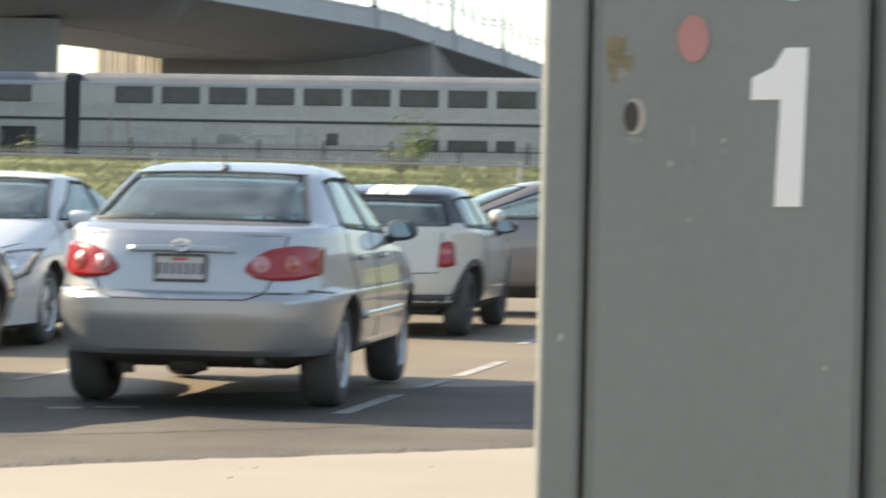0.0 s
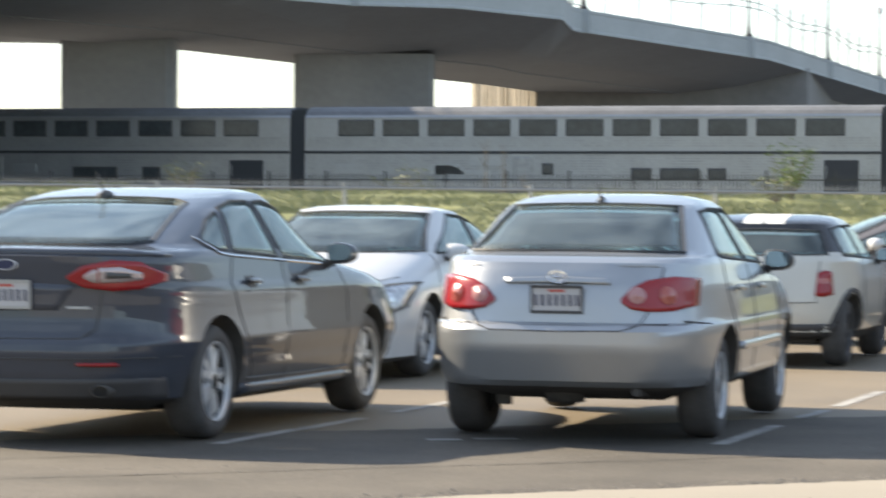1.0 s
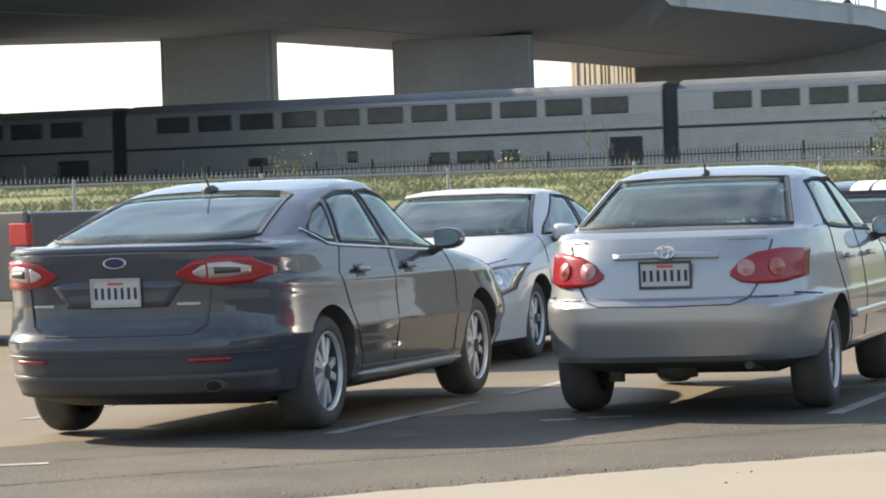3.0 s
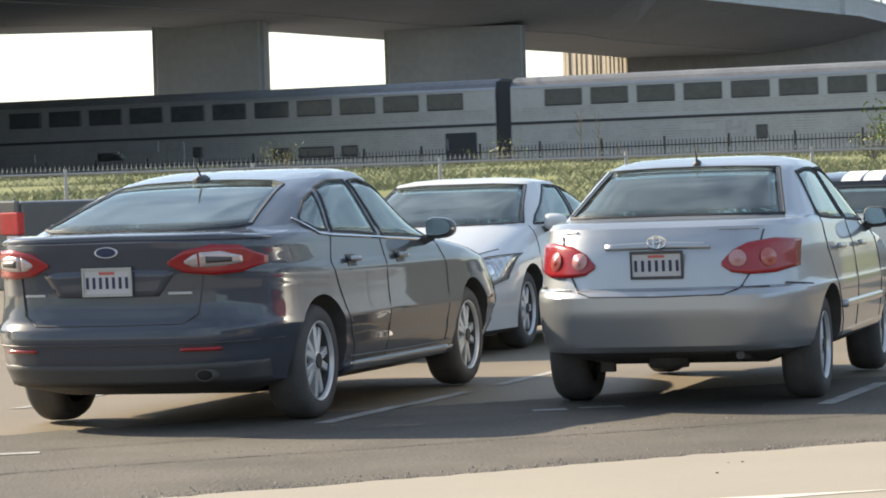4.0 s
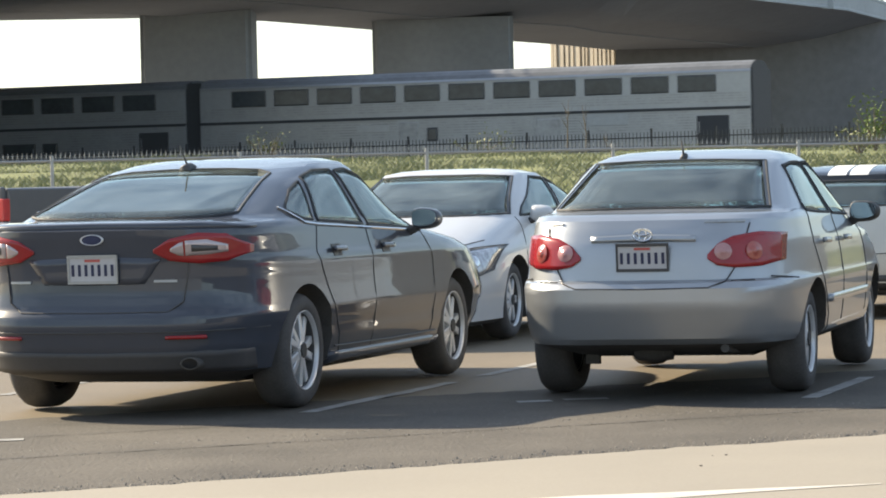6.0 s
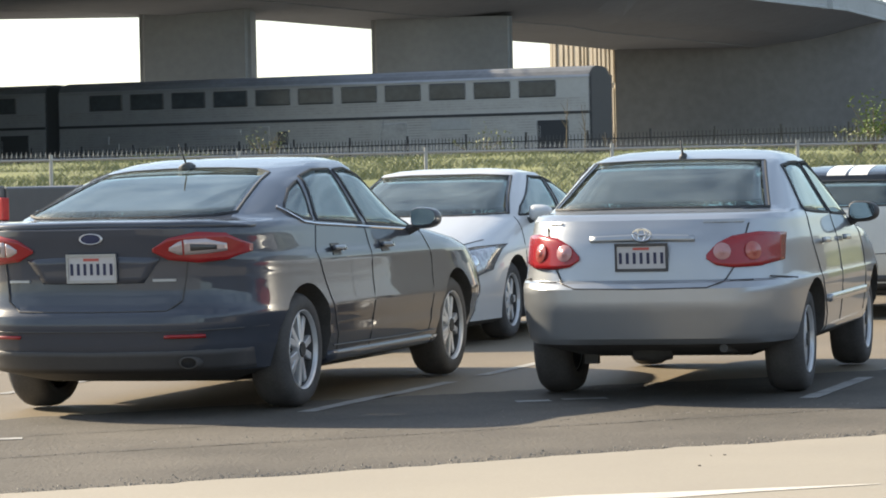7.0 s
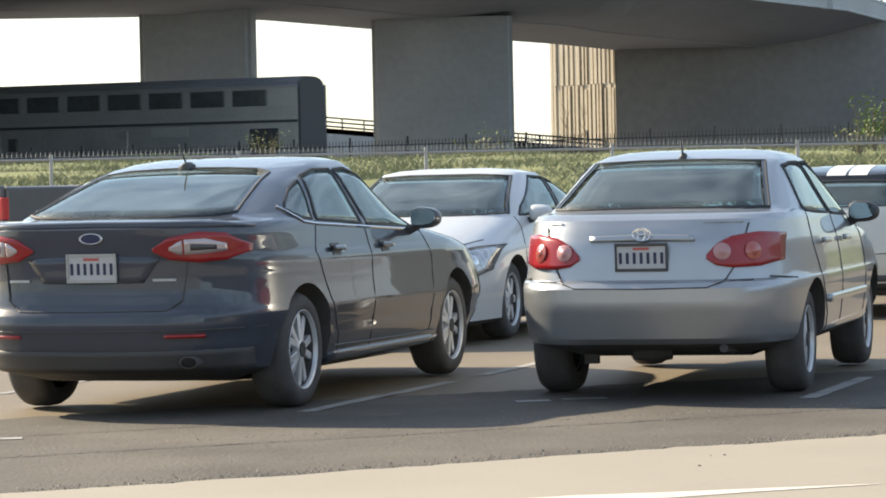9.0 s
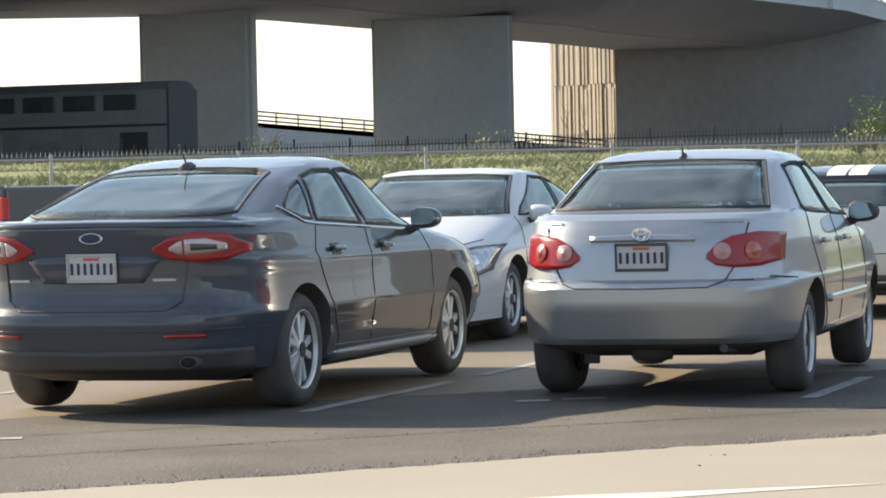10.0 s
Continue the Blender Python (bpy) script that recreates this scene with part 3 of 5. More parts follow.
FARTHER = Matrix.Translation(EYE) @ Matrix.Scale(BACK_K, 4) @ Matrix.Translation(-Vector(EYE))
bridge = empty("overpass", FARTHER)
tagged(bridge, "grey concrete road overpass on wide piers", "overpass", kind="structure")
N = range(len(near))
zf, zb = [q[2] for q in NEAR], [q[2] for q in FAR]


def lift(pts, zs, dz=0.0):
    return [Vector((p.x, p.y, z + dz)) for p, z in zip(pts, zs)]


def beyond(d):
    """Points d metres past the far edge of the girder."""
    return [f + (f - n).normalized() * d for f, n in zip(far, near)]


mid = [n.lerp(f, 0.5) for n, f in zip(near, far)]
haunch = [n.lerp(f, 0.28) for n, f in zip(near, far)]
IN = {d: [inward(i, d) for i in N] for d in (0.0, 0.05, 0.3, 0.4, 0.45)}
ribbon([lift(IN[0.45], zf, 1.18), lift(IN[0.0], zf, 1.18), lift(IN[0.0], zf, 1.04), lift(IN[0.05], zf, 1.0), lift(IN[0.05], zf, 0.16), lift(IN[0.0], zf, 0.1), lift(IN[0.0], zf), lift(IN[0.3], zf)],
       M["bridge"], "fascia", bridge, "pale grey moulded concrete parapet")
# the 11 m beyond the far edge is an unseen overhang added to shade the train
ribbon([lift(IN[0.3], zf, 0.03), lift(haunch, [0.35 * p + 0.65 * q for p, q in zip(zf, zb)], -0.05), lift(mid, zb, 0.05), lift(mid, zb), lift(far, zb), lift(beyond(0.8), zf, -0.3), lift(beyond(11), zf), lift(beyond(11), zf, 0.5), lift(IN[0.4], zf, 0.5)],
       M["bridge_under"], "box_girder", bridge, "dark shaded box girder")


def pier(x0, x1, y0, y1, z1, flare):
    bm = bmesh.new()
    box(bm, x0, y0, 1.2, x1, y1, z1)
    bmesh.ops.bevel(bm, geom=[e for e in bm.edges if abs(e.verts[0].co.z - e.verts[1].co.z) > 1], offset=0.25, segments=3, affect="EDGES")
    return part("pier", bm, M["pier"], bridge, "massive concrete pier")


pier(-13.55, -8.5, 134.0, 138.5, Z_BOX + 0.05, 0)
pier(-3.35, 3.7, 148.0, 152.5, Z_BOX + 0.05, 0)
pier(-32, -26.5, 121.0, 125.5, Z_BOX + 0.05, 0)
WALL = [(11.15, 186), (28.5, 188), (34, 213), (58, 285)]
BACK = [(11.15, 188), (27.5, 190), (32, 214), (56, 286)]
wl = lambda pts, z: [Vector((x, y, z)) for x, y in pts]
ribbon([wl(WALL, 1.0), wl(WALL, Z_FASCIA + 0.2), wl(BACK, Z_FASCIA + 0.2), wl(BACK, 1.0)], M["abutment"], "abutment", bridge, "broad abutment wall coloured dark for shade")
# unseen solid end of the ramp, added to give the train a dark reflection
bm = bmesh.new()
blocker_foot = [(-24.5, 113.5), (-50, 94.0), (-72, 78), (-122, 58), (-138, 98), (-62, 145), (-24.5, 133.0)]
low_, high_ = [[bm.verts.new((x / BACK_K, y / BACK_K, z)) for x, y in blocker_foot] for z in (0.0, 8.9)]
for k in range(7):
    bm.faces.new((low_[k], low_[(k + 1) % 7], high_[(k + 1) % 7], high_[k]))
part("abutment", bm, M["abutment"], bridge, "broad abutment wall coloured dark for shade")

# railing, lamp posts and tall posts on the parapet


def along(line, s):
    for a, b in zip(line, line[1:]):
        d = (b - a).length
        if s <= d:
            return a.lerp(b, s / d)
        s -= d
    return line[-1]


edge = [inward(i, 0.22) + Vector((0, 0, NEAR[i][2] + 1.18)) for i in N]
total = sum((b - a).length for a, b in zip(edge, edge[1:]))
run = [0.0]
for q0, q1 in zip(edge, edge[1:]):
    run.append(run[-1] + (q1 - q0).length)
S0 = run[2]
rail_group = empty("bridge_railing", FARTHER)
tagged(rail_group, "tall metal railing with waving tubes on the overpass", "railing")
s = S0 - 34
k = 0
while s < total - 20:
    p = along(edge, s)
    bm = bmesh.new()
    tube(bm, [p, p + Vector((0, 0, 2.45))], 0.045, 6)
    part("rail_post", bm, M["railing"], rail_group)
    s += 0.5 if k % 2 == 0 else 3.9
    k += 1
STATIONS = [run[2] - 14, run[3], run[5], run[8] + 1.3, run[9] - 3.0, run[9] + 21, run[10] + 8, run[10] + 34]
panels = list(zip(STATIONS, STATIONS[1:]))
for a, b in panels:
    for rise, amp in ((0.2, 0.8), (0.02, 0.5)) if a < run[8] else ((1.75, -0.4), (2.1, -0.35)):
        bm = bmesh.new()
        pts = []
        for i in range(19):
            q = i / 18
            p = along(edge, a + (b - a) * q)
            pts.append((p.x, p.y, p.z + rise + amp * (0.5 - 0.5 * math.cos(2 * math.pi * q))))
        tube(bm, pts, 0.03, 5)
        part("rail_tube", bm, M["railing"], rail_group)


def lamp_post(m):
    root = empty("bridge_lamp_post", m)
    bm = bmesh.new()
    tube(bm, [(0, 0, 0), (0, 0, 0.12), (0, 0, 0.2), (0, 0, 0.55), (0, 0, 0.8), (0, 0, 4.6)], [0.26, 0.26, 0.17, 0.13, 0.09, 0.07], 10)
    part("pole", bm, M["iron"], root, "dark fluted pole with flared base")
    bm = bmesh.new()
    tube(bm, [(0, 0, 4.6), (0, 0, 4.75), (0, 0, 5.05), (0, 0, 5.2)], [0.08, 0.2, 0.22, 0.05], 10)
    part("lantern", bm, M["plate"], root, "pale lantern")
    bm = bmesh.new()
    box(bm, -0.32, -0.3, -1.2, 0.32, 0.3, 0.03)
    part("pedestal", bm, M["bridge"], root, "concrete pedestal")
    return tagged(root, "dark lamp post on a concrete pedestal of the overpass", "lamp post", "overpass lamp posts")


for a, b in panels:
    p = along(edge, b)
    lamp_post(FARTHER @ pose(p.x, p.y, p.z))
for px, py in ((-4.5, 158.0),):
    lamp_post(FARTHER @ pose(px, py, Z_FASCIA + 0.5) @ Matrix.Scale(0.62, 4))

# bundle of red and dark cloth on the parapet
p = along(edge, run[6] + 0.52 * (run[7] - run[6]))
bundle = empty("cloth_bundle", FARTHER @ pose(p.x, p.y, p.z, 0, 0, 50))
tagged(bundle, "red and dark cloth bundle lying on the parapet", "bundle")
for nm, x, mt, sx, sz in (("red_cloth", -0.55, "redbright", 0.42, 0.27), ("dark_cloth", 0.35, "charcoal", 0.6, 0.25)):
    bm = bmesh.new()
    bmesh.ops.create_icosphere(bm, subdivisions=3, radius=1)
    for v in bm.verts:
        k = 1 + 0.3 * noise.noise(v.co * 2.5 + Vector((x, 0, 0)))
        v.co = Vector((x + v.co.x * sx * k, v.co.y * 0.2 * k, sz * 0.8 + v.co.z * sz * k * 0.8))
    part(nm, bm, M[mt], bundle, "", True)

# ---- beyond the overpass ----
ribs = empty("sound_wall", FARTHER @ pose(7.85, 210, 1.2, 0, 0, -53.1))
tagged(ribs, "tan ribbed concrete retaining wall in sunlight", "wall", kind="structure")
for z0, z1 in ((0, 7.19), (7.22, 10.45)):
    bm = bmesh.new()
    box(bm, 0, 0, z0, 14, 0.4, z1)
    panel = part("wall_panel", bm, M["ribwall"], ribs)
    rnd = random.Random(int(z1))
    x = 0.2
    while x < 13.6:
        w = rnd.uniform(0.12, 0.34)
        bm = bmesh.new()
        box(bm, x, -rnd.uniform(0.08, 0.22), z0, x + w, 0.0, z1 - rnd.choice((0, 0, 0, 0.3)))
        part("rib", bm, M["ribwall"], panel)
        x += w + rnd.uniform(0.1, 0.3)

ramp = empty("ramp", FARTHER)
tagged(ramp, "far concrete ramp with a metal guard rail", "ramp", kind="structure")
RP = lambda x: 5.95 - 0.105 * (x + 3)
bm = bmesh.new()
prism(bm, [(-60, 1), (40, 1), (40, RP(40) - 1.1), (-60, RP(-60) - 1.1)], 5, pose(0, 204.9, 0))
part("ramp_wall", bm, M["bridge"], ramp)
for dz in (0.0, -0.3, -0.6, -0.9):
    bm = bmesh.new()
    tube(bm, [(-60, 205, RP(-60) + dz), (40, 205, RP(40) + dz)], 0.06, 5)
    part("rail", bm, M["iron"], ramp)
for i in range(65):
    x = -60 + 1.52 * i
    if x < 38:
        bm = bmesh.new()
        tube(bm, [(x, 205, RP(x) - 1.15), (x, 205, RP(x) + 0.05)], 0.05, 5)
        part("rail_post", bm, M["iron"], ramp)

# unseen walls added beside and behind the viewpoint, dimming light and reflections on cars
bm = bmesh.new()
box(bm, -30, -16.3, 0, 12.3, -16, 5)
tagged(mesh_ob("wall_south", bm, M["bridge"]), "unseen grey concrete wall added behind the lot to dim light", "wall", kind="structure")
bm = bmesh.new()
box(bm, 12, -16, 0, 12.3, 38, 2.4)
tagged(mesh_ob("wall_east", bm, M["cladding"]), "unseen dark wall added beside the lot to dim reflections", "wall", kind="structure")


# ---- vehicles ----
def quarter(n, count=16):
    """Points (cos-like, sin-like) of a superellipse quarter, evenly spaced for a long body."""
    dense = []
    for i in range(401):
        t = math.pi / 2 * i / 400
        dense.append((max(0, math.sin(t)) ** (2 / n), max(0, math.cos(t)) ** (2 / n)))      # x share, y share
    acc = [0]
    for a, b in zip(dense, dense[1:]):
        acc.append(acc[-1] + math.hypot((b[0] - a[0]) * 1.1, (b[1] - a[1]) * 2.0))
    out, k = [], 0
    for j in range(count + 1):
        want = acc[-1] * j / count
        while k < 399 and acc[k + 1] < want:
            k += 1
        q = 0 if acc[k + 1] == acc[k] else (want - acc[k]) / (acc[k + 1] - acc[k])
        out.append(tuple(u + (v - u) * q for u, v in zip(dense[k], dense[k + 1])))
    return out


class Body:
    """A car body as a stack of level slices: z, rear y, front y, half width, roundness of the tail and of the nose."""

    def __init__(self, rows):
        self.rows = [r if len(r) == 6 else (*r, r[4]) for r in rows]

    def at(self, z):
        yr, yf, hw, n, nf = lerp_table(self.rows, z)
        return hw, (yr + yf) / 2, (yf - yr) / 2, n, nf

    def point(self, side, p, z, off=0.0):
        a, yc, b, n, nf = self.at(z)
        if side == "front" or (side in ("left", "right") and p > yc):
            n = nf
        if side in ("rear", "front"):
            k = (1 - min(1, abs(p / a)) ** n) ** (1 / n) * b
            q = Vector((p, yc + (k if side == "front" else -k), z))
        else:
            k = (1 - min(1, abs((p - yc) / b)) ** n) ** (1 / n) * a
            q = Vector((k if side == "right" else -k, p, z))
        if off:
            e = 0.01
            u = self.point(side, p + e, z) - self.point(side, p - e, z)
            v = self.point(side, p, z + e) - self.point(side, p, z - e)
            nrm = u.cross(v).normalized()
            if nrm.dot(q - Vector((0, yc, z))) < 0:
                nrm = -nrm
            q = q + nrm * off
        return q

    def stack(self, rows=None, sub=3):
        bm = bmesh.new()
        rows = [r if len(r) == 6 else (*r, r[4]) for r in (rows or self.rows)]
        rings = []
        for i, r in enumerate(rows):
            for j in range(sub if i < len(rows) - 1 else 1):
                s = rows[i + 1] if i < len(rows) - 1 else r
                z, yr, yf, hw, n, nf = (u + (v - u) * j / sub for u, v in zip(r, s))
                qs, qf = quarter(round(n, 2)), quarter(round(nf, 2))
                yc, b = (yr + yf) / 2, (yf - yr) / 2
                ring = [(hw * x, yc - b * y) for x, y in qs] + [(hw * x, yc + b * y) for x, y in qf[-2::-1]]
                ring += [(-x, y) for x, y in ring[-2:0:-1]]
                rings.append([bm.verts.new((x, y, z)) for x, y in ring])
        for a, b in zip(rings, rings[1:]):
            for k in range(len(a)):
                bm.faces.new((a[k], a[(k + 1) % len(a)], b[(k + 1) % len(a)], b[k]))
        bm.faces.new(rings[0][::-1])
        bm.faces.new(rings[-1])
        return bm

    def patch(self, bm, side, low, high, off, depth, nu=14, nv=6):
        """A solid piece that follows the surface between a lower and an upper line of (p, z)."""
        def run(line, s):
            k = s * (len(line) - 1)
            i = min(int(k), len(line) - 2)
            return tuple(u + (v - u) * (k - i) for u, v in zip(line[i], line[i + 1]))
        outer, inner = [], []
        for j in range(nv + 1):
            ro, ri = [], []
            for i in range(nu + 1):
                a, b = run(low, i / nu), run(high, i / nu)
                p, z = (u + (v - u) * j / nv for u, v in zip(a, b))
                ro.append(bm.verts.new(self.point(side, p, z, off)))
                ri.append(bm.verts.new(self.point(side, p, z, off - depth)))
            outer.append(ro)
            inner.append(ri)
        for j in range(nv):
            for i in range(nu):
                bm.faces.new((outer[j][i], outer[j][i + 1], outer[j + 1][i + 1], outer[j + 1][i]))
                bm.faces.new((inner[j][i], inner[j + 1][i], inner[j + 1][i + 1], inner[j][i + 1]))
        for i in range(nu):
            bm.faces.new((outer[0][i], inner[0][i], inner[0][i + 1], outer[0][i + 1]))
            bm.faces.new((outer[nv][i], outer[nv][i + 1], inner[nv][i + 1], inner[nv][i]))
        for j in range(nv):
            bm.faces.new((outer[j][0], outer[j + 1][0], inner[j + 1][0], inner[j][0]))
            bm.faces.new((outer[j][nu], inner[j][nu], inner[j + 1][nu], outer[j + 1][nu]))

    def line(self, bm, side, pts, r, off=0.0, n=5, closed=False):
        out = []
        for a, b in zip(pts, pts[1:]):
            for k in range(6):
                out.append(self.point(side, a[0] + (b[0] - a[0]) * k / 6, a[1] + (b[1] - a[1]) * k / 6, off))
        out.append(self.point(side, pts[-1][0], pts[-1][1], off))
        tube(bm, out, r, n)


def mirrored(line):
    return [(-p, z) for p, z in line]


def cut(ob, cutters):
    """Cuts the cutters' solids out of ob and drops the cutters."""
    for c in cutters:
        c.parent = ob.parent
        md = ob.modifiers.new("cut", "BOOLEAN")
        md.operation, md.object, md.solver, md.material_mode = "DIFFERENCE", c, "EXACT", "TRANSFER"
    bpy.context.view_layer.update()
    dg = bpy.context.evaluated_depsgraph_get()
    me = bpy.data.meshes.new_from_object(ob.evaluated_get(dg))
    ob.modifiers.clear()
    ob.data = me
    me.polygons.foreach_set("use_smooth", [True] * len(me.polygons))
    me.set_sharp_from_angle(angle=radians(32))
    for c in cutters:
        bpy.data.objects.remove(c)


def wheel(parent, x, y, R, rim, width, spokes, style, metal):
    """A tyre with its rim, turned outward on its side of the car."""
    side = 1 if x > 0 else -1
    bm = bmesh.new()
    w = width
    lathe(bm, [(rim * 0.98, -w * 0.9), (rim, -w), (R - 0.03, -w * 1.02), (R - 0.008, -w * 0.85), (R, -w * 0.6), (R, -0.05), (R - 0.008, -0.02), (R - 0.03, 0.005), (rim + 0.03, 0.008), (rim, 0.0), (rim * 0.98, -0.02)], 48)
    tyre = part("tyre", bm, M["tyre"], parent, "", True)
    tyre.matrix_basis = pose(x, y, R, 0, 0, 0 if side > 0 else 180)
    bm = bmesh.new()
    lathe(bm, [(rim * 0.9, -w * 0.9), (rim * 0.94, -0.06), (rim * 0.97, -0.012), (rim * 1.0, 0.006), (rim * 1.02, 0.004), (rim * 1.0, -0.01)], 48)
    r = part("rim", bm, metal, tyre, "", True)
    bm = bmesh.new()
    lathe(bm, [(rim * 0.885, -w * 0.88), (rim * 0.925, -0.06), (rim * 0.95, -0.02)], 40)
    part("barrel", bm, M["galv_dark"], r, "dark inner barrel", True)
    bm = bmesh.new()
    lathe(bm, [(rim * 0.93, -0.075), (0.001, -0.085)], 40)
    part("brake_disc", bm, M["under"], r)
    for k in range(spokes):
        bm = bmesh.new()
        a = 2 * math.pi * k / spokes
        for da in ((-0.25, 0.25) if style == "pair" else (0,)):
            wi, wo = (0.02, 0.024) if style == "pair" else (0.03, 0.03)
            p = [(0.03, -wi, 0.03), (0.03, wi, 0.03), (rim * 0.96, wo, -0.005), (rim * 0.96, -wo, -0.005)]
            v = []
            for dep in (0.0, -0.035):
                for rad, lat, d in p:
                    ang = a + da * (rad / rim)
                    v.append(bm.verts.new((-0.028 + d * 0.5 + dep, rad * math.cos(ang) - lat * math.sin(ang), rad * math.sin(ang) + lat * math.cos(ang))))
            for f in ((0, 1, 2, 3), (7, 6, 5, 4), (0, 4, 5, 1), (1, 5, 6, 2), (2, 6, 7, 3), (3, 7, 4, 0)):
                bm.faces.new([v[i] for i in f])
        bmesh.ops.bevel(bm, geom=bm.edges[:], offset=0.005, segments=1, affect="EDGES")
        part("spoke", bm, metal, r)
    bm = bmesh.new()
    lathe(bm, [(0.001, -0.002), (0.03, -0.004), (0.055, -0.012), (0.06, -0.05)], 20)
    part("hub_cap", bm, metal, r)
    return tyre


def plate(parent, m, frame_mat, bars=7):
    bm = bevel_box(-0.153, 0, -0.077, 0.153, 0.006, 0.077, 0.004, 1)
    p = part("number_plate", bm, M["plate"], parent, "white number plate with dark bars")
    p.matrix_basis = m
    bm = bmesh.new()
    for x0, x1, z0, z1 in ((-0.163, 0.163, 0.07, 0.088), (-0.163, 0.163, -0.088, -0.07), (-0.163, -0.15, -0.088, 0.088), (0.15, 0.163, -0.088, 0.088)):
        box(bm, x0, -0.006 if x1 - x0 > 0.1 else -0.005, z0, x1, 0.008, z1)
    part("plate_frame", bm, frame_mat, p)
    for k in range(bars):
        bm = bmesh.new()
        x = -0.128 + 0.256 * k / (bars - 1)
        box(bm, x - 0.009, -0.003, -0.04, x + 0.009, 0.0, 0.03)
        part("character_bar", bm, M["plateink"], p)
    bm = bmesh.new()
    box(bm, -0.05, -0.003, 0.046, 0.05, 0.0, 0.062)
    part("state_bar", bm, M["platered"], p)
    return p


def mirror(parent, x, y, z, paint):
    s = 1 if x > 0 else -1
    bm = bmesh.new()
    bmesh.ops.create_icosphere(bm, subdivisions=4, radius=1)
    soft_pow = lambda u, p: math.copysign(abs(u) ** p, u)
    for v in bm.verts:
        u, w, k = v.co
        lean = 1 - 0.22 * soft_pow(u * s, 1)          # slimmer towards the tip
        v.co = Vector((0.1 * soft_pow(u, 0.72), max(-0.03, 0.02 + 0.08 * w), 0.068 * soft_pow(k, 0.72) * lean))
    h = part("mirror", bm, paint, parent, "", True)
    h.matrix_basis = pose(x + s * 0.09, y, z, -7, 0, -6 * s)
    bm = bmesh.new()
    ring = [(0.082 * soft_pow(math.cos(q * 0.262), 0.6), 0.052 * soft_pow(math.sin(q * 0.262), 0.6) * (1 - 0.18 * s * math.cos(q * 0.262))) for q in range(24)]
    prism(bm, ring, 0.01, pose(0, -0.037, 0))
    part("mirror_glass", bm, M["mirrorglass"], h, "mirror glass")
    bm = bmesh.new()
    tube(bm, [(-0.06 * s, 0.03, -0.05), (-0.16 * s, 0.05, -0.085)], [0.028, 0.035], 8)
    part("mirror_arm", bm, M["trim"], h)
    return h


def seat(parent, x, y, w, mat_, name="seat"):
    bm = bevel_box(x - w / 2, y, 0.35, x + w / 2, y + 0.5, 0.58, 0.06)
    s = part(name, bm, mat_, parent)
    bm = bevel_box(-w / 2, 0, 0, w / 2, 0.14, 0.52, 0.05)
    b = part("backrest", bm, mat_, s)
    b.matrix_basis = pose(x, y - 0.02, 0.56, 14)
    for hx in ((0,) if w < 0.8 else (-w * 0.32, w * 0.32)):
        bm = bevel_box(-0.13, 0, 0, 0.13, 0.09, 0.17 if w < 0.8 else 0.06, 0.025)
        h = part("headrest", bm, mat_, s)
        h.matrix_basis = pose(x + hx, y - 0.15, 1.09, 14)
    return s


def seams(B, parent, runs, r=0.0045):
    for side, pts in runs:
        bm = bmesh.new()
        B.line(bm, side, pts, r)
        part("panel_gap", bm, M["trim"], parent)


